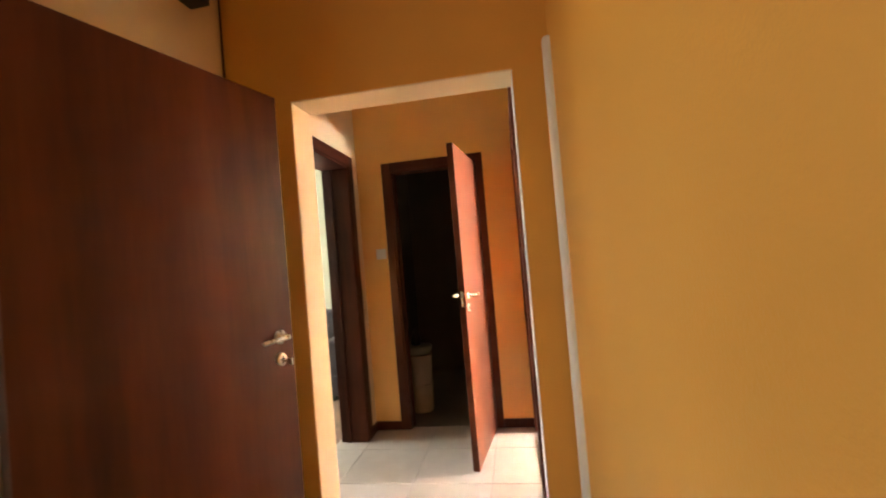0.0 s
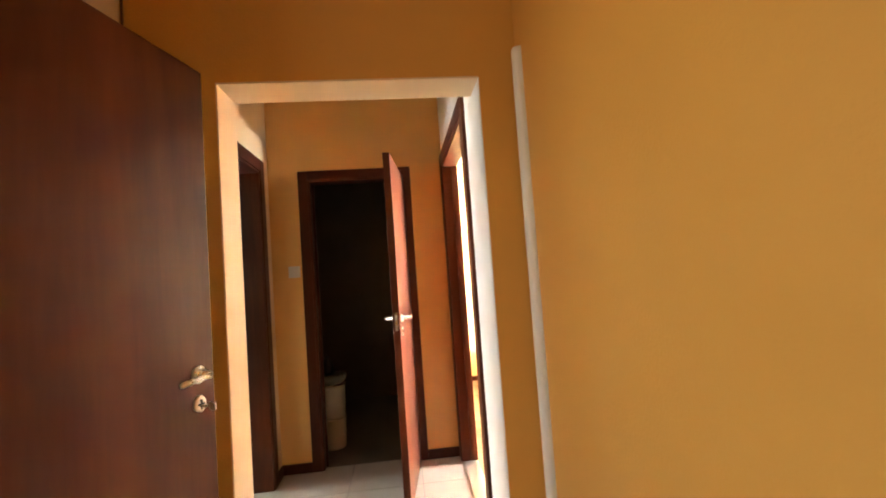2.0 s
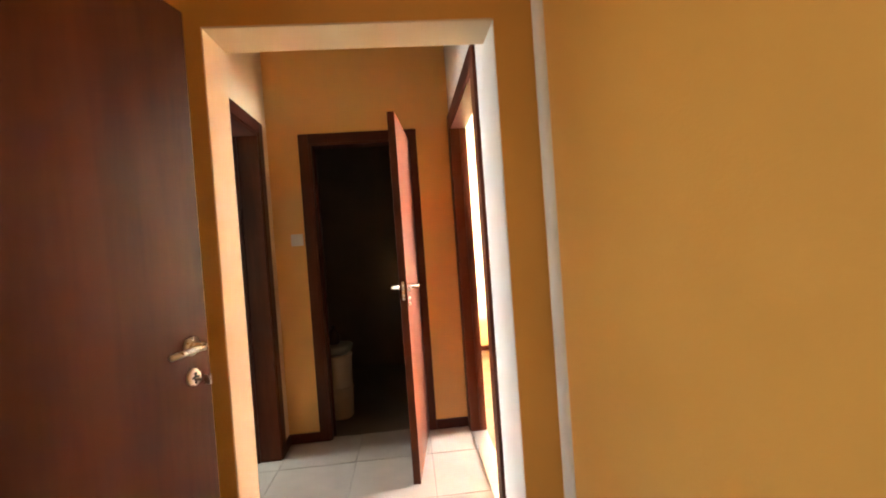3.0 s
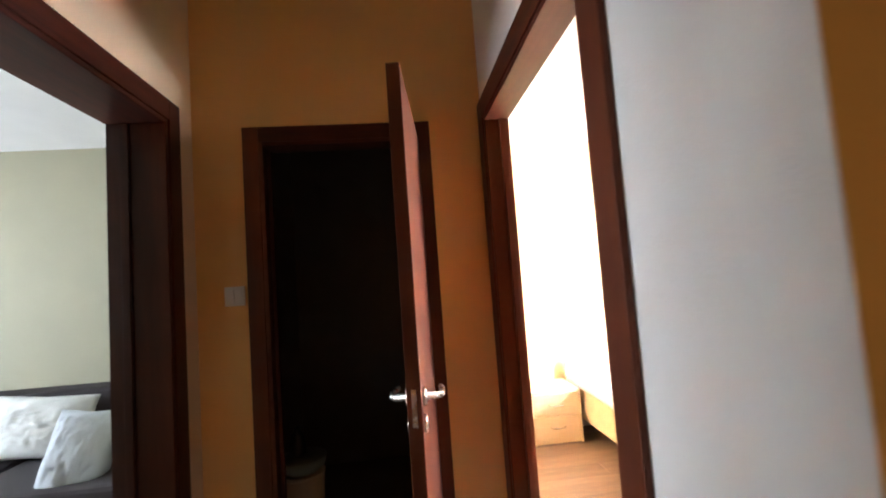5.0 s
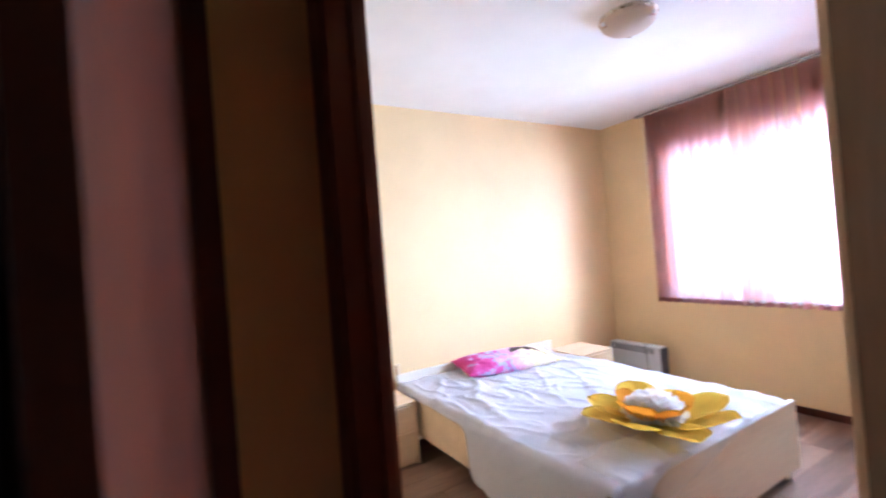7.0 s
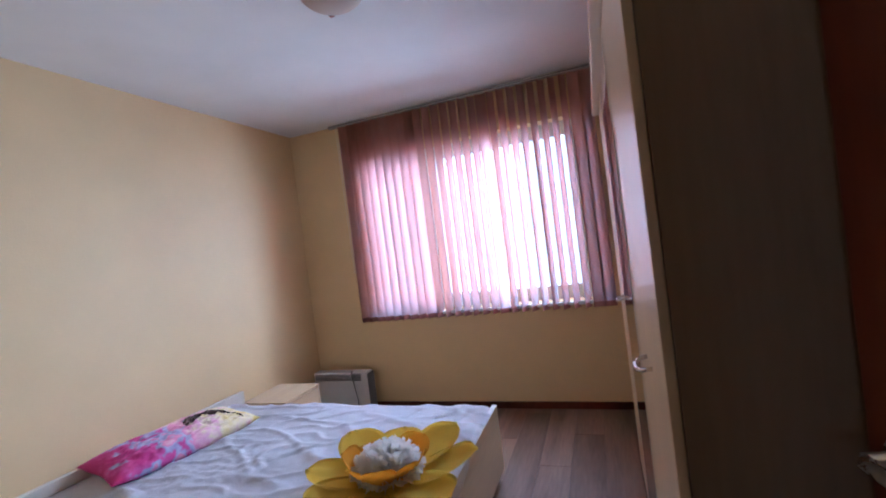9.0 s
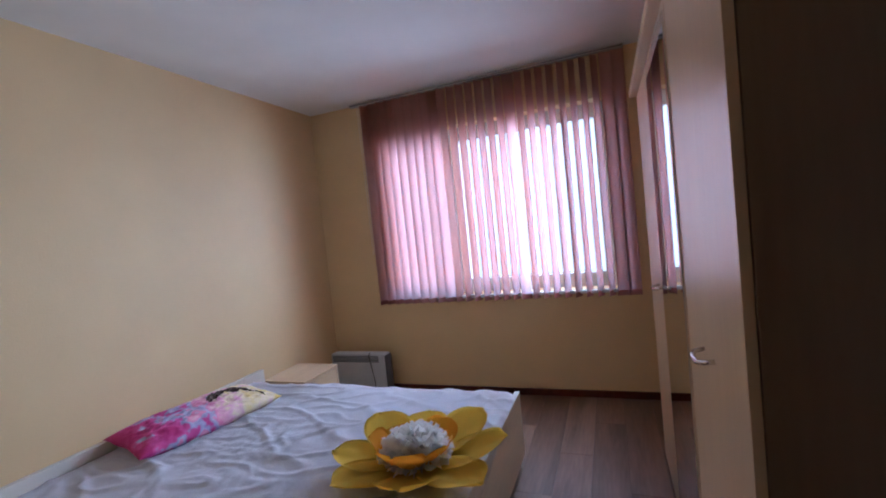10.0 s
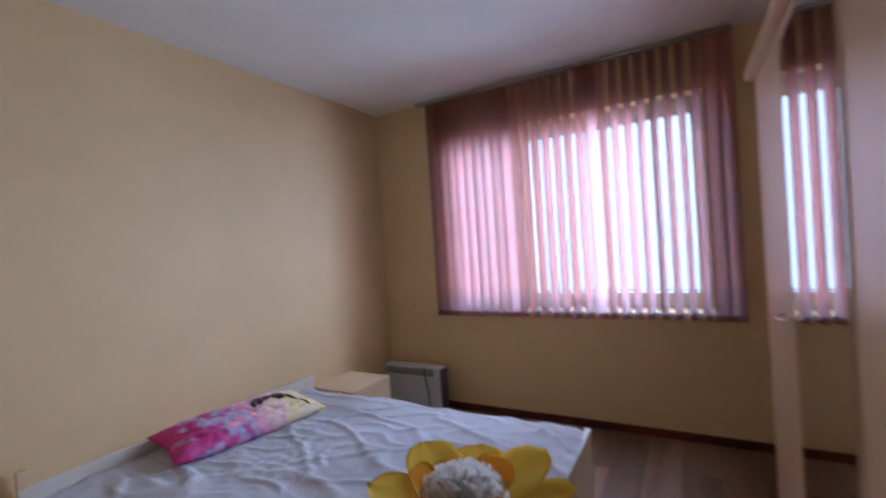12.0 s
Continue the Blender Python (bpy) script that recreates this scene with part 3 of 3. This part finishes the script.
# ---- bedroom ----
# vertical blind
_rail = thing("vertical_blind", "pink fabric vertical blind hanging across the window", "blind", (BX1 - 0.055, 0, 0))
part("head_rail", boxes((-0.02, 0.02, -0.685, 1.57, 2.570, 2.595), bevel=0.003), ALU, _rail, "grey aluminium head rail")
part("rail_groove", boxes((-0.0225, -0.0205, -0.68, 1.565, 2.578, 2.584)), GREY_DARK, _rail)


for _y in (-0.5, 0.43, 1.36):
    part("bracket", boxes((-0.012, 0.012, _y - 0.02, _y + 0.02, 2.595, 2.60)), ALU, _rail)


def slat_mesh(w, z0, z1):
    bm = bmesh.new()
    cols, rows = 6, 10
    v = {}
    for i in range(cols + 1):
        for j in range(rows + 1):
            u = i / cols - 0.5
            v[i, j] = bm.verts.new((u * w, 0.011 * (1 - 4 * u * u), z0 + (z1 - z0) * j / rows))
    for i in range(cols):
        for j in range(rows):
            bm.faces.new((v[i, j], v[i + 1, j], v[i + 1, j + 1], v[i, j + 1]))
    bmesh.ops.solidify(bm, geom=bm.faces[:], thickness=0.0012)
    return bm


SLAT = mesh_of(slat_mesh(0.089, 0.838, 2.568), "slat", BLIND, True)
HEMS = mesh_of(slat_mesh(0.089, 0.798, 0.8375), "hem", HEM, True)
rng = random.Random(4)
_count = 27
for _i in range(_count):
    _y = -0.64 + _i * 2.07 / (_count - 1)
    _a = -30 + 3 * min(max(_y / 0.7, 0), 1) + rng.uniform(-0.7, 0.7)
    if _y > 0.72:
        _a = -44 + rng.uniform(-1.5, 1.5)
    if 0.74 < _y < 0.86 or abs(_y - 0.12) < 0.04:
        _a = -60
    if _y < -0.55:
        _a = -78
    sl = new("slat", SLAT)
    sl.parent = _rail
    sl.matrix_basis = pose(rng.uniform(-0.002, 0.002), _y, 0, 0, 0, _a)
    hm = new("hem", HEMS)
    hm.parent = sl
for _i, _y in enumerate((1.49, 1.505)):
    part("cord", rod([(0, _y, 2.58), (0.012, _y + 0.006 * (_i - 0.5), 1.9), (0.016, _y + 0.003, 1.25)], 0.0018, 6), WHITE_PLASTIC, _rail)


# bed
BXA, BXB, BYA, BYB = 2.075, 3.62, 0.07, 2.01
_bed = thing("double_bed", "pale birch laminate double bed with low headboard", "bed", ((BXA + BXB) / 2, (BYA + BYB) / 2, 0))
_w, _l = (BXB - BXA) / 2, (BYB - BYA) / 2
part("side_board", boxes((-_w, -_w + 0.028, -_l + 0.028, _l - 0.03, 0.15, 0.40), bevel=0.003), BIRCH_X, _bed)
part("side_board", boxes((_w - 0.028, _w, -_l + 0.028, _l - 0.03, 0.15, 0.40), bevel=0.003), BIRCH_X, _bed)
part("foot_board", boxes((-_w, _w, -_l, -_l + 0.028, 0.06, 0.43), bevel=0.003), BIRCH_X, _bed)
part("foot_edge", boxes((-_w, _w, -_l - 0.001, -_l + 0.029, 0.431, 0.434)), PVC, _bed)
part("headboard", boxes((-_w - 0.02, _w + 0.02, _l - 0.03, _l, 0.0, 0.52), bevel=0.004), CREAM_BOARD, _bed)
part("head_post", boxes((-_w - 0.02, -_w + 0.015, _l - 0.034, _l + 0.002, 0.5205, 0.595), bevel=0.004), BIRCH, _bed)
for _x in (-_w + 0.06, _w - 0.06):
    part("leg", boxes((_x - 0.03, _x + 0.03, -_l + 0.03, -_l + 0.09, 0, 0.15)), BIRCH, _bed)
part("slat_base", boxes((-_w + 0.028, _w - 0.028, -_l + 0.028, _l - 0.03, 0.22, 0.25)), BIRCH_X, _bed)
_mt = solid("mattress", boxes((BXA + 0.032, BXB - 0.032, BYA + 0.034, BYB - 0.035, 0.25, 0.435), bevel=0.04, segments=4), MATTRESS, "white mattress in the bed frame", "mattress")


def sheet_mesh():
    """The sheet: flat on the mattress with folds, hanging over one long side towards the foot."""
    bm = bmesh.new()
    nu, nv = 150, 170
    v = {}
    top = BXB - 0.03 - (BXA - 0.012)
    for j in range(nv + 1):
        y = BYA + 0.02 + (BYB - 0.05 - BYA) * j / nv
        fall = 0.035 + 0.285 / (1 + math.exp((y - 1.03) / 0.018)) + 0.012 * noise.noise(Vector((y * 3, 1, 0)))
        fall -= 0.05 * max(0, 0.4 - y)
        for i in range(nu + 1):
            s = (top + fall) * i / nu
            n1 = noise.noise(Vector((s * 2.1 + y * 1.3, y * 1.1 - s * 0.7, 4)))
            ridge = 1 - abs(noise.noise(Vector((s * 3.4 + y * 2.0, (y - s) * 1.5, 9))))
            ridge2 = 1 - abs(noise.noise(Vector((s * 7 - y * 2.5, y * 3.2 + s * 2.0, 2))))
            w = 0.007 * n1 + 0.011 * max(0, ridge - 0.84) / 0.16 * (0.4 + 0.6 * max(0, n1 + 0.3)) + 0.007 * max(0, ridge2 - 0.8) / 0.2
            w += 0.0035 * (1 - 2 * abs(noise.noise(Vector((s * 17 - y * 9, y * 13 + s * 6, 3))))) * max(0, noise.noise(Vector((s * 1.7, y * 1.9, 11))) + 0.25)
            w += 0.012 * max(0, 1 - abs(s - 0.62 - (y - 0.9) * 0.75) / 0.022) * max(0, 1 - abs(y - 0.95) / 0.4)
            w += 0.010 * max(0, noise.noise(Vector((s * 5, y * 5, 7)))) * max(0, 1 - (y - BYA) / 0.5)
            w *= 1.5
            if s < top - 0.03:
                edge = min(1, s / 0.12)
                x, z = BXB - 0.03 - s, 0.452 + w + 0.004 - 0.02 * (1 - edge) ** 2
            else:
                d = s - (top - 0.03)
                r = 0.03
                a = min(d / r, math.pi / 2)
                x = BXA + 0.018 - r * math.sin(a)
                z = 0.456 + w * max(0, 1 - a) - r * (1 - math.cos(a)) - max(0, d - r * math.pi / 2)
                hang = max(0, d - r * math.pi / 2)
                x -= 0.006 + hang * (0.10 + 0.12 * noise.noise(Vector((y * 6, 0.3, 5)))) + 0.4 * max(0, w)
            foot = max(0, 1 - (y - BYA - 0.02) / 0.07) / (1 + math.exp((2.36 - x) / 0.05))
            v[i, j] = bm.verts.new((x, y + 0.01 * foot, z - 0.018 * foot ** 2 if s < top else z))
    rows = 14
    for i in range(nu + 1):
        c = v[i, 0].co
        if c.z < 0.43:
            continue
        drop = 0.01 + 0.17 / (1 + math.exp((c.x - 2.30 - 0.03 * noise.noise(Vector((c.x * 9, 0, 0)))) / 0.05))
        for k in range(1, rows + 1):
            d = drop * k / rows
            a = min(d / 0.03, math.pi / 2)
            out = BYA + 0.016 - 0.026 * math.sin(a) - 0.006 * k / rows * (1 + noise.noise(Vector((c.x * 14, k * 0.2, 3))))
            v[i, -k] = bm.verts.new((c.x - 0.010 * k / rows, out, c.z - 0.026 * (1 - math.cos(a)) - max(0, d - 0.03 * math.pi / 2)))
    for i in range(nu):
        for j in range(-rows, nv):
            if (i + 1, j) in v and (i, j) in v:
                bm.faces.new((v[i, j], v[i, j + 1], v[i + 1, j + 1], v[i + 1, j]))
    bmesh.ops.solidify(bm, geom=bm.faces[:], thickness=0.003)
    return bm


solid("bed_sheet", sheet_mesh(), SHEET, "rumpled white sheet spread over the mattress and hanging down", "bed sheet", "", True)

# pillow with a printed cover
_p = new("pillow", mesh_of(cushion(0.80, 0.38, 0.12, 1.7, 0.0, 60, 3.2), "pillow", PILLOW, True))
tagged(_p, "small pink printed pillow lying on the white sheet", "pillow")
_p.matrix_world = pose(2.90, 1.74, 0.512, 5, 0, -11)


def print_band():
    bm = bmesh.new()
    last = None
    for k in range(61):
        q = k / 60
        x = 0.04 + 0.27 * q
        y = -0.005 + 0.06 * math.sin(q * 3.4) - 0.62 * max(0, q - 0.80)
        h = 0.031 * (0.4 + abs(math.sin(q * 6.6))) * (1 + 0.4 * noise.noise(Vector((q * 9, 0, 0))))
        pair = []
        for yy in [y - h + 2 * h * c / 6 for c in range(7)]:
            u, vv = x / 0.40, yy / 0.19
            kz = (max(0, 1 - abs(u) ** 2.6) * max(0, 1 - abs(vv) ** 2.6)) ** 0.5
            wr = 0.16 * noise.noise(Vector((u * 2.2 + 1.7, vv * 2.6, 3))) + 0.256 * (1 - 2 * abs(noise.noise(Vector((u * 9 + vv * 2 + 1.7, vv * 5 - u * 3, 1)))))
            pair.append(bm.verts.new((x, yy, 0.060 * kz * (1 + wr) + 0.004)))
        if last:
            for c in range(6):
                bm.faces.new((last[c], pair[c], pair[c + 1], last[c + 1]))
        last = pair
    return bm


part("printed_band", print_band(), BROWN_PRINT, _p, "dark brown printed stroke")



def film_mesh():
    """Crumpled clear wrapping that lies over the foot end and hangs down in front of the board."""
    bm = bmesh.new()
    nu, nv = 70, 46
    v = {}
    for i in range(nu + 1):
        x = 2.10 + 1.15 * i / nu
        back = 0.24 + 0.10 * noise.noise(Vector((x * 3, 0, 2))) + 0.05 * noise.noise(Vector((x * 9, 0, 2)))
        hang = 0.20 * max(0, 1 - (x - 2.10) / 0.95) + 0.02 + 0.03 * noise.noise(Vector((x * 6, 1, 1)))
        for j in range(nv + 1):
            s = (back + hang) * j / nv
            c = 0.006 * (1 - abs(noise.noise(Vector((x * 16, s * 16, 1))))) + 0.008 * (1 - abs(noise.noise(Vector((x * 7 + s * 5, s * 9, 6)))))
            over = s - back
            if over < 0:
                p = (x, BYA - over, 0.474 + c)
            else:
                a = min(over / 0.03, math.pi / 2)
                p = (x, BYA - 0.022 * math.sin(a) - c * min(1, over / 0.05), 0.474 + c * max(0, 1 - a) - 0.03 * (1 - math.cos(a)) - max(0, over - 0.047))
            v[i, j] = bm.verts.new(p)
    for i in range(nu):
        for j in range(nv):
            bm.faces.new((v[i, j], v[i + 1, j], v[i + 1, j + 1], v[i, j + 1]))
    return bm


FILM = material("clear_wrapping_film", (0.92, 0.91, 0.95), 0.25, 0.05, 10.0, 0.1, 60.0)
_t, _x = FILM.node_tree.nodes.new("ShaderNodeBsdfTransparent"), FILM.node_tree.nodes.new("ShaderNodeMixShader")
_x.inputs[0].default_value = 0.8
FILM.node_tree.links.new(FILM.node_tree.nodes["Principled BSDF"].outputs[0], _x.inputs[1])
FILM.node_tree.links.new(_t.outputs[0], _x.inputs[2])
FILM.node_tree.links.new(_x.outputs[0], FILM.node_tree.nodes["Material Output"].inputs[0])
solid("plastic_wrapping", film_mesh(), FILM, "crumpled clear plastic wrapping over the foot of the bed", "plastic sheet", "", True)

# large paper flower
def petal_mesh(length, width, cup, lift, seed, name="petal", mat=YELLOW):
    bm = bmesh.new()
    nu, nv = 14, 10
    v = {}
    for i in range(nu + 1):
        u = i / nu
        half = width / 2 * (max(0.02, 1 - ((u - 0.6) / 0.4) ** 2) ** 0.5 if u > 0.6 else 0.3 + 0.7 * math.sin(u / 0.6 * math.pi / 2))
        for j in range(nv + 1):
            t = 2 * j / nv - 1
            z = lift * u * u * length + cup * (t * t) * half + 0.008 * noise.noise(Vector((u * 3 + seed, t * 2, 0)))
            v[i, j] = bm.verts.new((0.02 + length * u * (1 - 0.03 * t * t), half * t, z))
    for i in range(nu):
        for j in range(nv):
            bm.faces.new((v[i, j], v[i + 1, j], v[i + 1, j + 1], v[i, j + 1]))
    bmesh.ops.solidify(bm, geom=bm.faces[:], thickness=0.003)
    return mesh_of(bm, name, mat, True)


_fl = thing("paper_flower", "large yellow foam flower with a white ruffled centre on the bed", "decoration", (2.70, 0.31, 0.475))
for _k in range(8):
    _a = 14 + _k * 45 + rng.uniform(-5, 5)
    pt = new("petal", petal_mesh(0.35 + rng.uniform(-0.025, 0.015), 0.235, 0.20, rng.uniform(0.10, 0.30), _k * 3.3))
    pt.parent = _fl
    pt.matrix_basis = pose(0, 0, 0.004 + 0.010 * (_k % 2), 0, -3, _a)
for _k in range(5):
    _a = 40 + _k * 72
    pt = new("inner_petal", petal_mesh(0.115 + 0.03 * (_k % 3), 0.21, 0.30, 0.10, _k * 5.1 + 40, "inner_petal", DEEP_YELLOW))
    pt.parent = _fl
    pt.matrix_basis = pose(0, 0, 0.018, 0, 0, _a) @ pose(0.075, 0, 0, 0, -38 - 6 * (_k % 2), 0)


def tuft_mesh():
    bm = bmesh.new()
    r = random.Random(12)
    for _ in range(900):
        a, e = r.uniform(0, 2 * math.pi), math.asin(r.uniform(0.1, 1))
        d = Vector((math.cos(a) * math.cos(e), math.sin(a) * math.cos(e), math.sin(e) * 0.85))
        side = d.cross(Vector((r.uniform(-1, 1), r.uniform(-1, 1), r.uniform(-1, 1)))).normalized() * r.uniform(0.006, 0.014)
        R = r.uniform(0.12, 0.165)
        p0, p1, p2 = d * 0.03, d * R * 0.7 + side * 0.4, d * R
        q = [bm.verts.new(c) for c in (p0 - side * 0.4, p0 + side * 0.4, p1 + side, p2 + side * 1.3 + Vector((0, 0, r.uniform(-0.01, 0.01))), p2 - side * 1.3, p1 - side)]
        bm.faces.new((q[0], q[1], q[2], q[5]))
        bm.faces.new((q[5], q[2], q[3], q[4]))
    return bm


part("ruffled_centre", moved(tuft_mesh(), Matrix.Translation((0, 0, 0.035))), TUFT, _fl, "white crepe paper ruffle")


# nightstands
def nightstand(at, label):
    n = thing("nightstand", label, "nightstand", at, 0, "nightstands beside the bed")
    w, d, h = 0.41, 0.38, 0.425
    part("top", boxes((0, w, -0.005, d, h - 0.02, h), bevel=0.003), BIRCH_X, n)
    for x in (0.0, w - 0.018):
        part("side_panel", boxes((x, x + 0.018, 0, d, 0, h - 0.021), bevel=0.002), BIRCH, n)
    part("back_panel", boxes((0.018, w - 0.018, d - 0.01, d, 0.03, h - 0.021)), BIRCH, n)
    part("plinth", boxes((0.018, w - 0.018, 0.02, 0.036, 0, 0.045)), BIRCH_X, n)
    for z in (0.05, 0.226):
        dr = part("drawer", boxes((0.021, w - 0.021, 0.0, 0.018, z, z + 0.172), (0.03, w - 0.03, 0.018, d - 0.03, z + 0.02, z + 0.12), bevel=0.002), BIRCH_X, n)
        part("handle", rod([(w / 2 - 0.06, 0.0, z + 0.085), (w / 2 - 0.05, -0.022, z + 0.082), (w / 2, -0.027, z + 0.08), (w / 2 + 0.05, -0.022, z + 0.082), (w / 2 + 0.06, 0.0, z + 0.085)], 0.005, 8), CHROME, dr, "", True)
    return n


nightstand((1.62, 1.64, 0), "pale birch two-drawer nightstand near the bedroom door")
nightstand((3.66, 1.64, 0), "pale birch two-drawer nightstand beside the grey heater")

# convector heater
_h = thing("convector_heater", "grey metal convector heater standing by the window wall", "heater", (4.50, 1.70, 0))
part("body", boxes((-0.05, 0.05, -0.28, 0.27, 0.04, 0.385), bevel=0.012, segments=3), GREY_METAL, _h)
part("control_box", boxes((-0.052, 0.05, -0.295, -0.281, 0.05, 0.375), bevel=0.006), GREY_DARK, _h)
for _i in range(5):
    part("grille_slat", boxes((-0.056, -0.050, -0.22, 0.25, 0.315 + _i * 0.012, 0.321 + _i * 0.012)), GREY_DARK, _h)
for _y in (-0.22, 0.22):
    part("foot", boxes((-0.09, 0.09, _y - 0.012, _y + 0.012, 0, 0.04), bevel=0.004), GREY_DARK, _h)
part("cord", rod([(-0.02, -0.12, 0.388), (-0.06, -0.13, 0.384), (-0.066, -0.15, 0.28), (-0.064, -0.17, 0.15), (-0.075, -0.18, 0.03), (-0.10, -0.2, 0.008)], 0.004, 8), DARK, _h, "black power cord")

# ceiling lamp
_la = thing("ceiling_lamp", "round frosted beige glass ceiling lamp, switched off", "lamp", (2.85, 0.375, H))
part("backplate", moved(lathe([(0.147, -0.016), (0.147, 0.0)], 40), Matrix.Identity(4)), METAL, _la, "", True)
part("shade", lathe([(0.02, -0.082), (0.06, -0.079), (0.105, -0.066), (0.135, -0.042), (0.142, -0.0165)], 40), LAMPGLASS, _la, "", True)
for _k in range(3):
    _a = 0.6 + _k * 2.094
    part("clip", boxes((0.134 * math.cos(_a) - 0.012, 0.134 * math.cos(_a) + 0.012, 0.134 * math.sin(_a) - 0.012, 0.134 * math.sin(_a) + 0.012, -0.055, -0.03), bevel=0.003), CHROME, _la)

# wardrobe
WX, WY, WH = (1.97, 2.57, 3.16, 3.76), -0.685, 2.02
_wd = thing("wardrobe", "pale birch three-door wardrobe with a mirror in the middle", "wardrobe", (0, 0, 0))
part("side_panel", boxes((WX[0], WX[0] + 0.02, -1.25, WY - 0.02, 0, WH), bevel=0.002), SHADED_SIDE, _wd)
part("side_panel", boxes((WX[3] - 0.02, WX[3], -1.25, WY - 0.02, 0, WH), bevel=0.002), BIRCH, _wd)
part("back_panel", boxes((WX[0] + 0.02, WX[3] - 0.02, -1.25, -1.242, 0.05, WH)), BIRCH, _wd)
part("cornice", boxes((WX[0] - 0.012, WX[3] + 0.012, -1.25, WY + 0.035, WH, WH + 0.035), bevel=0.006), BIRCH_X, _wd)
part("plinth", boxes((WX[0] + 0.02, WX[3] - 0.02, WY - 0.06, WY - 0.04, 0, 0.06)), BIRCH_X, _wd)
for _i in range(3):
    _dr = part("wardrobe_door", boxes((WX[_i] + 0.003, WX[_i + 1] - 0.003, WY - 0.018, WY, 0.065, WH - 0.006), bevel=0.002), BIRCH, _wd)
    if _i == 1:
        part("mirror", boxes((WX[1] + 0.012, WX[2] - 0.012, WY + 0.001, WY + 0.005, 0.16, WH - 0.04)), MIRROR, _dr, "tall mirror pane")
    else:
        _hx = WX[1] - 0.35 if _i == 0 else WX[2] + 0.05
        part("handle", rod([(_hx, WY, 1.075), (_hx + 0.004, WY + 0.022, 1.072), (_hx + 0.03, WY + 0.032, 1.066), (_hx + 0.08, WY + 0.032, 1.064), (_hx + 0.112, WY + 0.022, 1.066), (_hx + 0.12, WY, 1.07)], 0.0055, 10), CHROME, _dr, "chrome bow handle", True)

# ---- floor pieces ----
T = 0.465
tiles = {}
for _i in range(-2, 2):
    for _j in range(-9, 6):
        _x, _y = 0.28 + _i * T, -0.82 + _j * T
        _x1, _y1 = _x + T, min(_y + T, 0.045)
        _east = 1.19 if _y1 <= -1.26 else XR
        _x, _x1, _y = max(_x, -0.44), min(_x1, _east), max(_y, -4.6)
        _key = (round(_x1 - _x, 3), round(_y1 - _y, 3))
        if min(_key) < 0.02:
            continue
        if _key not in tiles:
            tiles[_key] = mesh_of(boxes((0.002, _key[0] - 0.002, 0.002, _key[1] - 0.002, -0.006, 0.0), bevel=0.0012, segments=1), "tile", TILE)
        tl = new("tile", tiles[_key])
        tl.parent = floor_hall
        tl.location = (_x, _y, 0)
PW, PL = 0.192, 1.2
X0 = XR + 0.0855
planks = {}
_row, _y = 0, BY0
while _y < BY1:
    _x = X0 - ((_row * 0.43) % PL)
    while _x < BX1:
        _a, _b = max(_x, X0), min(_x + PL, BX1)
        _len = round(_b - _a, 3)
        if _len > 0.02:
            if _len not in planks:
                planks[_len] = mesh_of(boxes((0.0006, _len - 0.0006, 0.0006, PW - 0.0006, -0.006, 0.0), bevel=0.001, segments=1), "plank", LAMINATE)
            pk = new("plank", planks[_len])
            pk.parent = floor_bedroom
            pk.location = (_a, _y, 0)
        _x += PL
    _y += PW
    _row += 1
